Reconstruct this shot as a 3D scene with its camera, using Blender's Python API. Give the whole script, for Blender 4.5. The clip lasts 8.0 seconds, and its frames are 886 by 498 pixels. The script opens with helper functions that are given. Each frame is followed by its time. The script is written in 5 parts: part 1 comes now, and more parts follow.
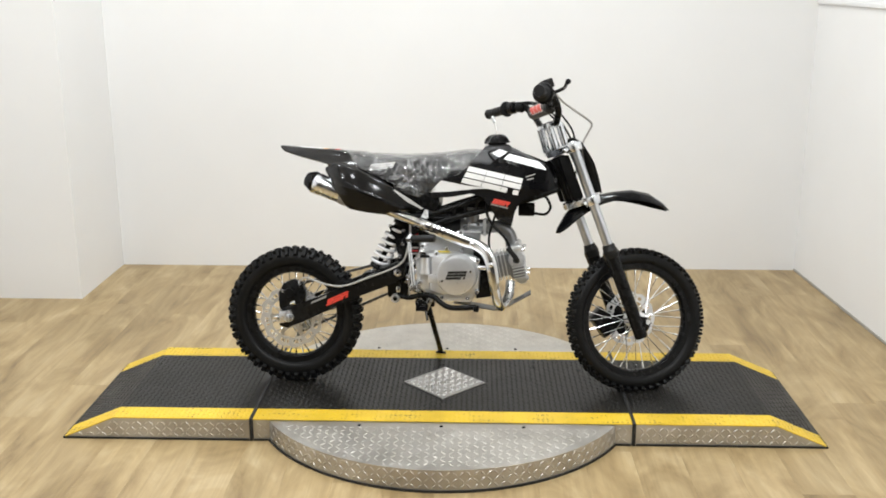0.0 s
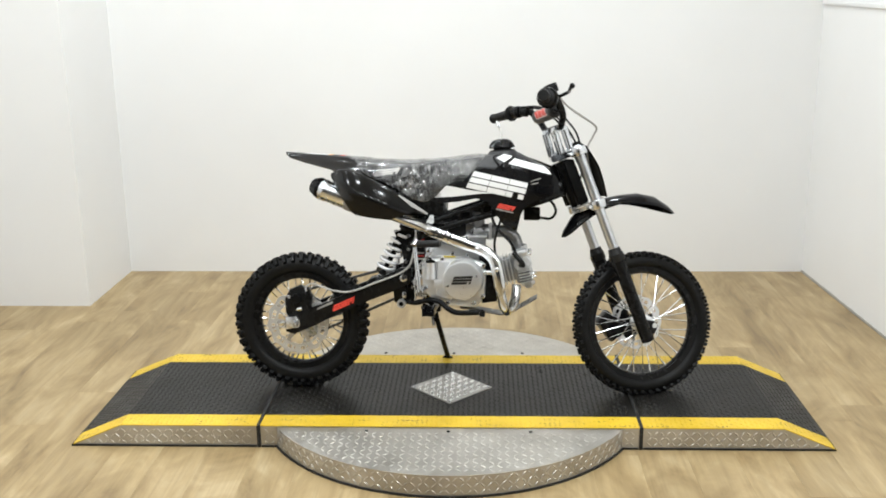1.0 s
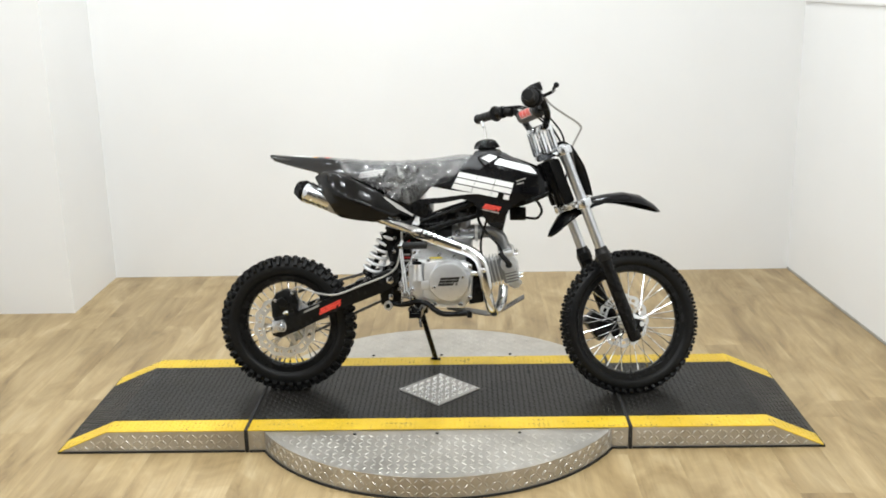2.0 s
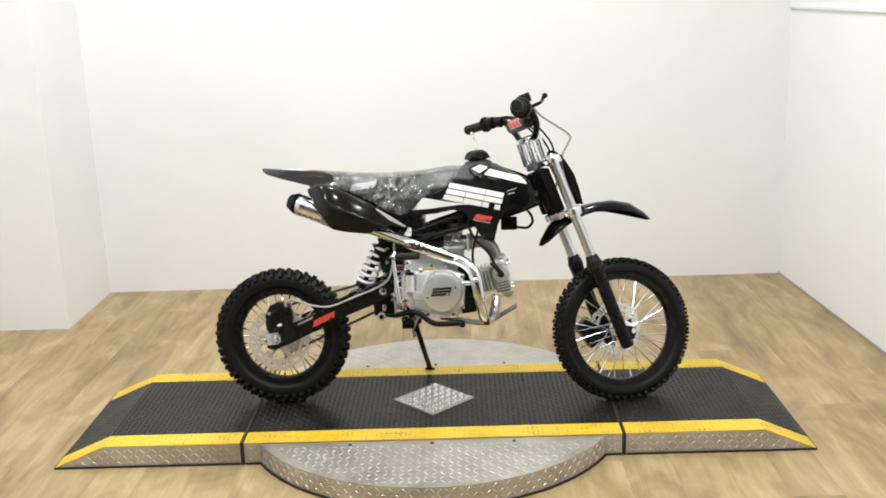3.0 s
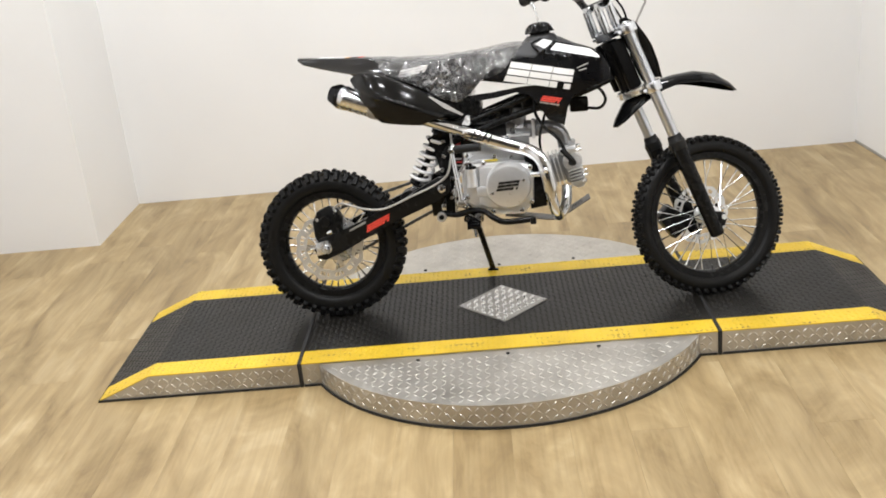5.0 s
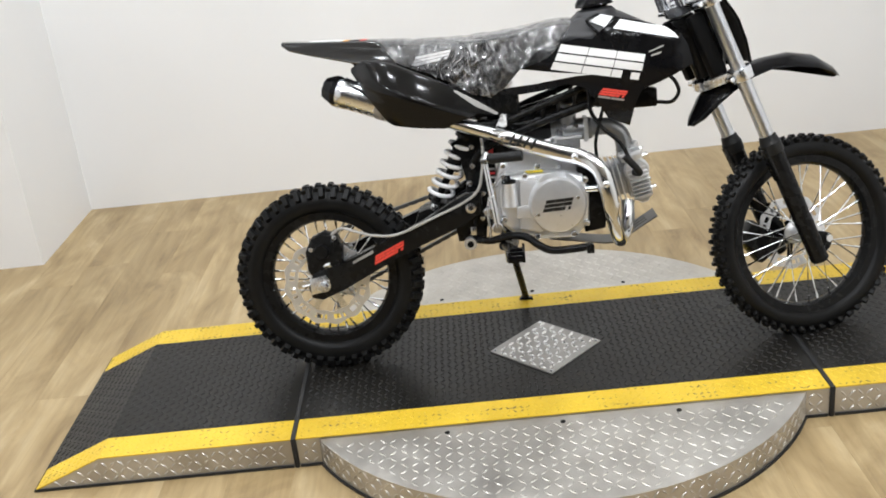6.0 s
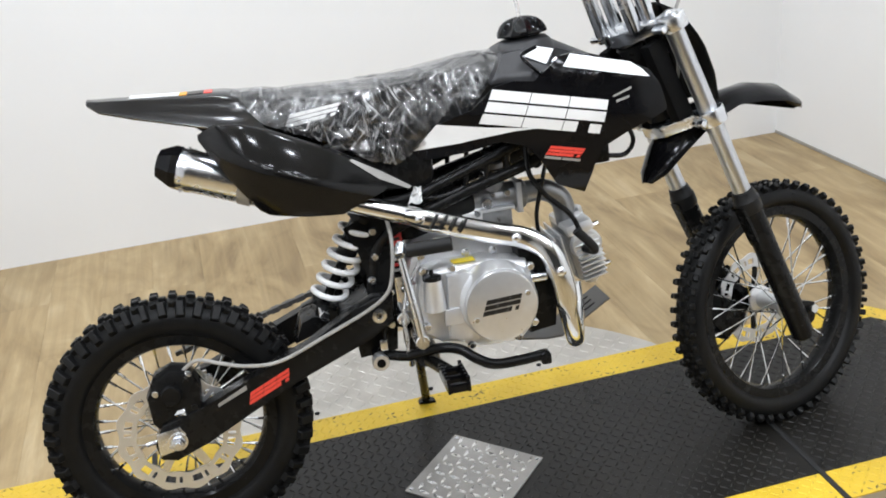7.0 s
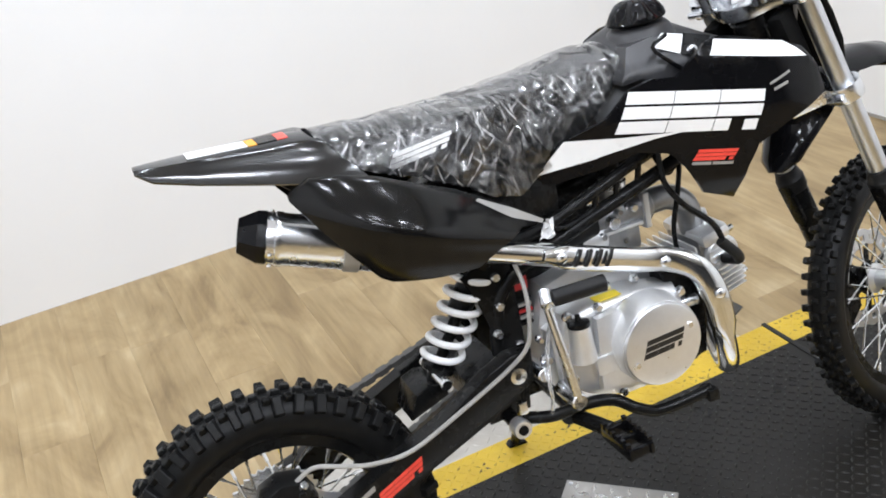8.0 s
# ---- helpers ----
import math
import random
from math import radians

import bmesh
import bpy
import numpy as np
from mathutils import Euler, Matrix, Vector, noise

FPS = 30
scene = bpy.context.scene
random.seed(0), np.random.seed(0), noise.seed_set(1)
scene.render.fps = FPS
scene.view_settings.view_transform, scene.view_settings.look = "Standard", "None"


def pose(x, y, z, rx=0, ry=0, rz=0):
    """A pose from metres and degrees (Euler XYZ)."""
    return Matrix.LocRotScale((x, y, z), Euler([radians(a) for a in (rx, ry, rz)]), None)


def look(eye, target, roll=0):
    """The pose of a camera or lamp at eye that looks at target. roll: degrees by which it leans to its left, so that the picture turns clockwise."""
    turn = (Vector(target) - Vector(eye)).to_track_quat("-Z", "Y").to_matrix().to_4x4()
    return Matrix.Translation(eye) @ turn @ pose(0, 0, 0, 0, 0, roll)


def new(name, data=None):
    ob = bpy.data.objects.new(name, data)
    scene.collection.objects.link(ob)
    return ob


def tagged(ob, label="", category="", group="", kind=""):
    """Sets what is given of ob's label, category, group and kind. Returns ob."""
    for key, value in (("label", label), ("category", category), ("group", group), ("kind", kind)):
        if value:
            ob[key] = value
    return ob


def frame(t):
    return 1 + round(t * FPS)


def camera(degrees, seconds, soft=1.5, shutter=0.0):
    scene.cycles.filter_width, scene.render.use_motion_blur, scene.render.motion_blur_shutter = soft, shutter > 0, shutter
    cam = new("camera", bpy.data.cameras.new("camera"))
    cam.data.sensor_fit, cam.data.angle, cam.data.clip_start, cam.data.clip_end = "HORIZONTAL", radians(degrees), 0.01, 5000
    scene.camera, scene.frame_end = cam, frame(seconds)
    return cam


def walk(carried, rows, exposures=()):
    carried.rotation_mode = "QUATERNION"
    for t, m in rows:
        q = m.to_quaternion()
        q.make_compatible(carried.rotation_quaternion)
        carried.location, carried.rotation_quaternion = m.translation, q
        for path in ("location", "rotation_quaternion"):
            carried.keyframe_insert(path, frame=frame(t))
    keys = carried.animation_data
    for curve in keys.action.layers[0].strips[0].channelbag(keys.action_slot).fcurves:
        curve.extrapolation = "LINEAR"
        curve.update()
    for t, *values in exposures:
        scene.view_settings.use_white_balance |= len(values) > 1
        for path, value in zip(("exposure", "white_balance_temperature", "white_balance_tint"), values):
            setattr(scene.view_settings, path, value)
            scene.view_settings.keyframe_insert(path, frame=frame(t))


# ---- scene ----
cam = camera(47.3, 8.0, soft=1.8)
PATH = [
    (0, (0.097, -3.28, 1.454), (0.037, -1.352, 0.928), -0.0),
    (0.5, (0.101, -3.282, 1.461), (0.027, -1.354, 0.934), -0.1),
    (1, (0.105, -3.28, 1.462), (0.029, -1.35, 0.941), -0.6),
    (1.5, (0.106, -3.27, 1.451), (0.043, -1.341, 0.929), -0.8),
    (3, (0.114, -3.293, 1.465), (0.076, -1.357, 0.966), -2.0),
    (3.5, (0.144, -3.334, 1.461), (0.01, -1.409, 0.938), -3.2),
    (4, (0.202, -3.334, 1.428), (-0.11, -1.451, 0.831), -3.4),
    (4.2, (0.176, -3.302, 1.409), (-0.076, -1.425, 0.765), -4.5),
    (5.3, (-0.05, -2.766, 1.386), (-0.108, -0.898, 0.675), -4.8),
    (5.5, (-0.033, -2.626, 1.356), (-0.142, -0.743, 0.69), -1.8),
    (6, (-0.177, -2.277, 1.323), (-0.222, -0.432, 0.553), -6.3),
    (6.5, (-0.329, -1.975, 1.312), (-0.086, -0.153, 0.523), -8.6),
    (6.8, (-0.369, -1.729, 1.29), (-0.069, 0.08, 0.491), -7.6),
    (7, (-0.394, -1.572, 1.303), (0.024, 0.2, 0.476), -5.2),
    (7.5, (-0.53, -1.301, 1.342), (-0.067, 0.489, 0.58), -8.4),
    (8, (-0.666, -1.128, 1.341), (-0.017, 0.519, 0.41), -9.5),
]
EXPOSURES = [(0.0, 0.0, 6500, 11), (1.0, 0.03, 6400, 9), (3.0, 0.08, 6550, 10), (4.0, 0.08, 6750, 11), (5.5, 0.0, 6500, 14), (6.5, 0.0, 6200, 11), (7.5, 0.1, 6100, 14), (8.0, 0.15, 6080, 14)]
walk(cam, [(t, look(eye, target, roll)) for t, eye, target, roll in PATH], EXPOSURES)

# ---- light ----
world = bpy.data.worlds.new("world")
scene.world = world
world.use_nodes = True
world.node_tree.nodes["Background"].inputs[0].default_value = (0.9, 0.95, 1.0, 1)
world.node_tree.nodes["Background"].inputs[1].default_value = 0.05
LAMP_WATTS = 9.5
STRIP_WATTS = 14.0


# ---- materials ----
def nodes_of(name, base, rough, metal=0.0):
    m = bpy.data.materials.new(name)
    m.use_nodes = True
    t = m.node_tree
    b = t.nodes["Principled BSDF"]
    b.inputs["Base Color"].default_value = (*base, 1)
    b.inputs["Roughness"].default_value = rough
    b.inputs["Metallic"].default_value = metal
    return m, t, b


def coords(t, scale=(1, 1, 1)):
    c = t.nodes.new("ShaderNodeTexCoord")
    mp = t.nodes.new("ShaderNodeMapping")
    mp.inputs["Scale"].default_value = scale
    t.links.new(c.outputs["Object"], mp.inputs[0])
    return mp.outputs[0]


def noise_of(t, vec, scale, detail=4.0, rough=0.55, distortion=0.0):
    n = t.nodes.new("ShaderNodeTexNoise")
    n.inputs["Scale"].default_value = scale
    n.inputs["Detail"].default_value = detail
    n.inputs["Roughness"].default_value = rough
    n.inputs["Distortion"].default_value = distortion
    t.links.new(vec, n.inputs["Vector"])
    return n.outputs["Fac"]


def ramp_of(t, fac, stops):
    r = t.nodes.new("ShaderNodeValToRGB")
    r.color_ramp.elements[0].position, r.color_ramp.elements[0].color = stops[0][0], (*stops[0][1], 1)
    r.color_ramp.elements[1].position, r.color_ramp.elements[1].color = stops[-1][0], (*stops[-1][1], 1)
    for p, c in stops[1:-1]:
        r.color_ramp.elements.new(p).color = (*c, 1)
    t.links.new(fac, r.inputs[0])
    return r.outputs[0]


def bump_of(t, b, height, strength, distance):
    k = t.nodes.new("ShaderNodeBump")
    k.inputs["Strength"].default_value = strength
    k.inputs["Distance"].default_value = distance
    t.links.new(height, k.inputs["Height"])
    t.links.new(k.outputs[0], b.inputs["Normal"])
    return k


def surface(name, lo, hi, rough, metal=0.0, scale=30.0, spread=0.12, bump=0.15, depth=0.001, coat=0.0, stretch=(1, 1, 1), gloss=0.5):
    """A worn surface: two scales of noise in colour, roughness and relief."""
    m, t, b = nodes_of(name, lo, rough, metal)
    v = coords(t, stretch)
    big, fine = noise_of(t, v, scale * 0.15, 3), noise_of(t, v, scale, 6)
    mix = t.nodes.new("ShaderNodeMath")
    mix.operation = "MULTIPLY_ADD"
    mix.inputs[1].default_value = 0.5
    t.links.new(fine, mix.inputs[0])
    half = t.nodes.new("ShaderNodeMath")
    half.operation = "MULTIPLY"
    half.inputs[1].default_value = 0.5
    t.links.new(big, half.inputs[0])
    t.links.new(half.outputs[0], mix.inputs[2])
    t.links.new(ramp_of(t, mix.outputs[0], [(0.3, lo), (0.7, hi)]), b.inputs["Base Color"])
    r = t.nodes.new("ShaderNodeMapRange")
    r.inputs["From Min"].default_value, r.inputs["From Max"].default_value = 0.3, 0.7
    r.inputs["To Min"].default_value, r.inputs["To Max"].default_value = max(0.02, rough - spread), min(1.0, rough + spread)
    t.links.new(mix.outputs[0], r.inputs[0])
    t.links.new(r.outputs[0], b.inputs["Roughness"])
    b.inputs["Specular IOR Level"].default_value = gloss
    if coat:
        b.inputs["Coat Weight"].default_value = coat
        b.inputs["Coat Roughness"].default_value = 0.06
    if bump:
        bump_of(t, b, fine, bump, depth)
    return m


def scuffed(name, lo, hi, wear=0.64):
    """Deck paint with dark rubbed scuffs and bare specks."""
    m, t, b = nodes_of(name, lo, 0.42)
    v = coords(t)
    big, fine, rub = noise_of(t, v, 5.0, 4), noise_of(t, v, 60, 5), noise_of(t, coords(t, (1.0, 2.2, 1.0)), 14, 6, 0.65, 0.6)
    mix = t.nodes.new("ShaderNodeMixRGB")
    t.links.new(ramp_of(t, rub, [(wear, (0, 0, 0)), (wear + 0.10, (1, 1, 1))]), mix.inputs[0])
    t.links.new(ramp_of(t, big, [(0.35, lo), (0.65, hi)]), mix.inputs[1])
    mix.inputs[2].default_value = (0.09, 0.065, 0.025, 1)
    t.links.new(mix.outputs[0], b.inputs["Base Color"])
    bump_of(t, b, fine, 0.12, 0.0006)
    return m


def wall_paint():
    m, t, b = nodes_of("wall_paint", (0.8, 0.795, 0.78), 0.6)
    v = coords(t)
    big, fine = noise_of(t, v, 1.1, 3), noise_of(t, v, 160, 3)
    t.links.new(ramp_of(t, big, [(0.3, (0.785, 0.785, 0.78)), (0.7, (0.825, 0.825, 0.82))]), b.inputs["Base Color"])
    bump_of(t, b, fine, 0.12, 0.001)
    return m


def plank_vinyl():
    m, t, b = nodes_of("plank_vinyl", (0.4, 0.3, 0.19), 0.42)
    info = t.nodes.new("ShaderNodeObjectInfo")
    c = t.nodes.new("ShaderNodeTexCoord")
    add = t.nodes.new("ShaderNodeVectorMath")
    add.operation = "MULTIPLY_ADD"
    add.inputs[1].default_value = (37.0, 53.0, 11.0)
    t.links.new(info.outputs["Random"], add.inputs[0])
    t.links.new(c.outputs["Object"], add.inputs[2])
    long = t.nodes.new("ShaderNodeMapping")
    long.inputs["Scale"].default_value = (6.0, 2.1, 1.0)
    t.links.new(add.outputs[0], long.inputs[0])
    grain = t.nodes.new("ShaderNodeMapping")
    grain.inputs["Scale"].default_value = (64.0, 2.2, 1.0)
    t.links.new(add.outputs[0], grain.inputs[0])
    broad, fine = noise_of(t, long.outputs[0], 1.0, 5, 0.6, 1.1), noise_of(t, grain.outputs[0], 1.0, 5, 0.6, 0.3)
    tone = ramp_of(t, broad, [(0.27, (0.175, 0.116, 0.050)), (0.42, (0.285, 0.201, 0.094)), (0.58, (0.375, 0.276, 0.140)), (0.74, (0.465, 0.362, 0.210))])
    line = ramp_of(t, fine, [(0.3, (0.84, 0.83, 0.80)), (0.5, (0.98, 0.98, 0.97)), (0.68, (1.09, 1.09, 1.10))])
    mul = t.nodes.new("ShaderNodeMixRGB")
    mul.blend_type = "MULTIPLY"
    mul.inputs[0].default_value = 1.0
    t.links.new(tone, mul.inputs[1])
    t.links.new(line, mul.inputs[2])
    each = t.nodes.new("ShaderNodeMapRange")
    each.inputs["To Min"].default_value, each.inputs["To Max"].default_value = 0.95, 1.05
    t.links.new(info.outputs["Random"], each.inputs[0])
    mul2 = t.nodes.new("ShaderNodeVectorMath")
    mul2.operation = "SCALE"
    t.links.new(mul.outputs[0], mul2.inputs[0])
    t.links.new(each.outputs[0], mul2.inputs["Scale"])
    t.links.new(mul2.outputs[0], b.inputs["Base Color"])
    bump_of(t, b, fine, 0.2, 0.0006)
    return m


def film_plastic():
    """Thin crumpled packing film: clear and shiny, with broad tent folds and patches of small crushed facets."""
    m, t, b = nodes_of("film_plastic", (0.9, 0.9, 0.9), 0.1)
    c = t.nodes.new("ShaderNodeTexCoord")

    def slanted(angle, scale):
        turn = t.nodes.new("ShaderNodeMapping")
        turn.inputs["Rotation"].default_value = (0.0, radians(angle), 0.0)
        turn.inputs["Scale"].default_value = scale
        t.links.new(c.outputs["Object"], turn.inputs[0])
        return turn.outputs[0]

    def joined(p, q, how, f=1.0):
        mix = t.nodes.new("ShaderNodeMixRGB")
        mix.blend_type = how
        mix.inputs[0].default_value = f
        t.links.new(p, mix.inputs[1])
        t.links.new(q, mix.inputs[2])
        return mix.outputs[0]

    def pleats(angle, freq, sway, shift):
        # straight-sided folds across one slant, their lines led astray by a slow noise
        bent = t.nodes.new("ShaderNodeTexNoise")
        bent.inputs["Scale"].default_value, bent.inputs["Detail"].default_value = 4.0 + freq * 0.4, 2.0
        t.links.new(slanted(angle + 31, (1.0, 1.0, 1.3)), bent.inputs["Vector"])
        wave = t.nodes.new("ShaderNodeTexWave")
        wave.wave_profile = "TRI"
        wave.inputs["Scale"].default_value, wave.inputs["Phase Offset"].default_value = freq, shift
        t.links.new(joined(slanted(angle, (1.0, 1.0, 1.0)), bent.outputs["Color"], "ADD", sway / freq), wave.inputs["Vector"])
        return wave.outputs["Fac"]

    big = joined(joined(pleats(-24, 3.4, 0.35, 0.4), pleats(38, 4.3, 0.35, 2.0), "LIGHTEN"), pleats(-62, 3.0, 0.3, 1.1), "DARKEN")
    mid = joined(pleats(-36, 7.5, 0.3, 0.0), pleats(42, 9.0, 0.3, 1.3), "LIGHTEN")
    fine = joined(pleats(-24, 21.0, 0.22, 0.7), pleats(46, 15.0, 0.22, 0.1), "DARKEN")
    # the film is crushed in patches and drawn smooth between them
    crushed = ramp_of(t, noise_of(t, slanted(-35, (0.8, 1.0, 1.5)), 8.0, 3, 0.55, 0.3), [(0.45, (0.08, 0.08, 0.08)), (0.58, (1, 1, 1))])
    small = joined(joined(mid, fine, "ADD", 0.4), crushed, "MULTIPLY")
    rough = joined(big, small, "ADD", 0.40)
    # thin bright streaks painted along some of the folds, for the highlights on creases
    lines = None
    for angle, freq, shift in ((-28, 11.0, 0.3), (-48, 19.0, 2.2), (36, 15.0, 1.7), (12, 24.0, 0.9)):
        edge = ramp_of(t, pleats(angle, freq, 0.3, shift), [(0.85 - 0.004 * freq, (0, 0, 0)), (0.98, (0.55, 0.55, 0.55))])
        spots = ramp_of(t, noise_of(t, slanted(angle, (2.6, 1.0, 0.8)), 10.0 + freq * 0.8, 3, 0.6), [(0.46, (0, 0, 0)), (0.66, (1, 1, 1))])
        edge = joined(joined(edge, spots, "MULTIPLY"), crushed, "MULTIPLY", 0.85)
        lines = edge if lines is None else joined(lines, edge, "LIGHTEN")
    k = t.nodes.new("ShaderNodeBump")
    k.inputs["Strength"].default_value, k.inputs["Distance"].default_value = 1.0, 0.0085
    t.links.new(rough, k.inputs["Height"])
    gloss = t.nodes.new("ShaderNodeBsdfGlossy")
    gloss.inputs["Roughness"].default_value = 0.1
    t.links.new(k.outputs[0], gloss.inputs["Normal"])
    clear = t.nodes.new("ShaderNodeBsdfTransparent")
    fres = t.nodes.new("ShaderNodeFresnel")
    fres.inputs["IOR"].default_value = 1.5
    t.links.new(k.outputs[0], fres.inputs["Normal"])
    lift = t.nodes.new("ShaderNodeMath")
    lift.operation = "MULTIPLY"
    lift.inputs[1].default_value = 1.45
    lift.use_clamp = True
    t.links.new(fres.outputs[0], lift.inputs[0])
    mix = t.nodes.new("ShaderNodeMixShader")
    t.links.new(lift.outputs[0], mix.inputs[0])
    t.links.new(clear.outputs[0], mix.inputs[1])
    t.links.new(gloss.outputs[0], mix.inputs[2])
    haze = t.nodes.new("ShaderNodeBsdfGlossy")
    haze.inputs["Roughness"].default_value = 0.35
    t.links.new(k.outputs[0], haze.inputs["Normal"])
    veil = t.nodes.new("ShaderNodeMixShader")
    t.links.new(ramp_of(t, noise_of(t, slanted(-20, (1.2, 1.0, 1.0)), 14.0, 4, 0.6, 0.5), [(0.36, (0.01, 0.01, 0.01)), (0.70, (0.10, 0.10, 0.10))]), veil.inputs[0])
    t.links.new(mix.outputs[0], veil.inputs[1])
    t.links.new(haze.outputs[0], veil.inputs[2])
    glint = t.nodes.new("ShaderNodeBsdfGlossy")
    glint.inputs["Roughness"].default_value = 0.5
    last = t.nodes.new("ShaderNodeMixShader")
    t.links.new(lines, last.inputs[0])
    t.links.new(veil.outputs[0], last.inputs[1])
    t.links.new(glint.outputs[0], last.inputs[2])
    t.links.new(last.outputs[0], t.nodes["Material Output"].inputs[0])
    return m


def clear_plastic():
    m, t, b = nodes_of("clear_plastic", (0.95, 0.95, 0.95), 0.06)
    b.inputs["Transmission Weight"].default_value = 0.85
    b.inputs["IOR"].default_value = 1.4
    return m


def lamp_glass():
    m, t, b = nodes_of("lamp_glass", (1, 1, 1), 0.5)
    b.inputs["Emission Color"].default_value = (1.0, 0.95, 0.86, 1)
    b.inputs["Emission Strength"].default_value = 4.0
    return m


WALL = wall_paint()
PLANK = plank_vinyl()
FILM = film_plastic()
CLEAR = clear_plastic()
LAMP_GLASS = lamp_glass()
GLOSS_BLACK = surface("gloss_black_plastic", (0.003, 0.003, 0.0034), (0.0055, 0.0055, 0.0062), 0.12, 0, 25, 0.03, 0.008, 0.0005, gloss=0.16)
PANEL_BLACK = surface("soft_gloss_black_plastic", (0.003, 0.0029, 0.0028), (0.006, 0.0058, 0.0056), 0.14, 0, 25, 0.03, 0.01, 0.0005, gloss=0.22)
SHEEN_BLACK = surface("sheen_black_plastic", (0.003, 0.003, 0.0034), (0.006, 0.006, 0.0066), 0.17, 0, 25, 0.04, 0.006, 0.0005, gloss=0.6)
MATT_BLACK = surface("matt_black_plastic", (0.003, 0.003, 0.003), (0.006, 0.006, 0.006), 0.5, 0, 60, 0.1, 0.1, 0.0004, gloss=0.06)
SATIN_BLACK = surface("satin_black_paint", (0.004, 0.004, 0.004), (0.009, 0.009, 0.009), 0.26, 0, 60, 0.1, 0.1, 0.0004, gloss=0.14)
TANK_BLACK = surface("moulded_black_plastic", (0.016, 0.016, 0.0175), (0.029, 0.029, 0.031), 0.42, 0, 180, 0.06, 0.25, 0.0004, gloss=0.5)
RUBBER = surface("tyre_rubber", (0.004, 0.004, 0.004), (0.009, 0.009, 0.0088), 0.38, 0, 70, 0.12, 0.35, 0.0008, gloss=0.15)
SOFT_RUBBER = surface("grip_rubber", (0.008, 0.008, 0.008), (0.016, 0.016, 0.016), 0.42, 0, 120, 0.08, 0.2, 0.0005, gloss=0.18)
CHROME = surface("chrome", (0.64, 0.65, 0.655), (0.73, 0.74, 0.745), 0.14, 1.0, 40, 0.05, 0.02, 0.0003)
STEEL = surface("bright_steel", (0.66, 0.68, 0.71), (0.77, 0.79, 0.82), 0.24, 1.0, 80, 0.08, 0.06, 0.0003)
FORK_METAL = surface("fork_tube_metal", (0.54, 0.56, 0.59), (0.66, 0.68, 0.71), 0.34, 1.0, 60, 0.06, 0.03, 0.0003, 0, (1, 1, 0.2))
CAST = surface("cast_aluminium", (0.68, 0.685, 0.69), (0.76, 0.765, 0.77), 0.38, 0.76, 140, 0.05, 0.06, 0.0004)
SATIN_ALU = surface("satin_aluminium", (0.66, 0.665, 0.67), (0.74, 0.745, 0.75), 0.32, 0.82, 90, 0.06, 0.08, 0.0003)
PLATE = surface("tread_plate_aluminium", (0.27, 0.262, 0.247), (0.44, 0.425, 0.40), 0.42, 0.80, 22, 0.13, 0.1, 0.0006)
POLISHED_PLATE = surface("polished_tread_lugs", (0.74, 0.735, 0.72), (0.84, 0.835, 0.82), 0.22, 0.9, 40, 0.08, 0.05, 0.0004)
WORN_PLATE = surface("worn_tread_plate", (0.35, 0.33, 0.294), (0.61, 0.583, 0.535), 0.42, 0.78, 14, 0.15, 0.1, 0.0006)
DECK = surface("dark_deck_coating", (0.0062, 0.0057, 0.0048), (0.0150, 0.0138, 0.0118), 0.36, 0, 9, 0.12, 0.12, 0.0006, gloss=0.27)
YELLOW = scuffed("yellow_deck_paint", (0.56, 0.37, 0.016), (0.72, 0.49, 0.03))
YELLOW_WORN = scuffed("worn_yellow_deck_paint", (0.56, 0.37, 0.016), (0.72, 0.49, 0.03), 0.52)
SEAL = surface("black_seal", (0.006, 0.006, 0.006), (0.014, 0.014, 0.014), 0.7, 0, 50, 0.1, 0.1)
SPRING_WHITE = surface("white_spring_coat", (0.74, 0.74, 0.74), (0.82, 0.82, 0.82), 0.28, 0, 60, 0.06, 0.04)
SEAT_VINYL = surface("seat_vinyl", (0.008, 0.008, 0.0085), (0.018, 0.018, 0.0185), 0.6, 0, 40, 0.1, 0.3, 0.001, gloss=0.2)
WHITE_DECAL = surface("white_decal", (0.74, 0.74, 0.735), (0.82, 0.82, 0.815), 0.3, 0, 30, 0.06, 0.0)
GREY_DECAL = surface("silver_grey_decal", (0.27, 0.26, 0.24), (0.34, 0.33, 0.31), 0.35, 0.2, 30, 0.06, 0.0)
RED_DECAL = surface("red_decal", (0.62, 0.045, 0.03), (0.72, 0.07, 0.045), 0.35, 0, 30, 0.06, 0.0)
BLACK_DECAL = surface("black_decal", (0.006, 0.006, 0.006), (0.012, 0.012, 0.012), 0.35, 0, 30, 0.05, 0.0)
YELLOW_STICKER = surface("yellow_sticker", (0.72, 0.55, 0.02), (0.78, 0.62, 0.03), 0.4, 0, 30, 0.05, 0.0)
ORANGE_STICKER = surface("orange_sticker", (0.75, 0.32, 0.02), (0.8, 0.37, 0.03), 0.4, 0, 30, 0.05, 0.0)
PAD_GREY = surface("bar_pad_vinyl", (0.012, 0.012, 0.012), (0.026, 0.026, 0.026), 0.45, 0, 60, 0.08, 0.2)
CABLE_GREY = surface("grey_cable_sleeve", (0.30, 0.29, 0.27), (0.42, 0.41, 0.39), 0.35, 0.2, 80, 0.06, 0.05)
# dark colour of the unseen south wall, chosen to darken reflections
DARK_BACKDROP = surface("dark_backdrop", (0.03, 0.03, 0.032), (0.05, 0.05, 0.052), 0.7, 0, 8, 0.08, 0.1)
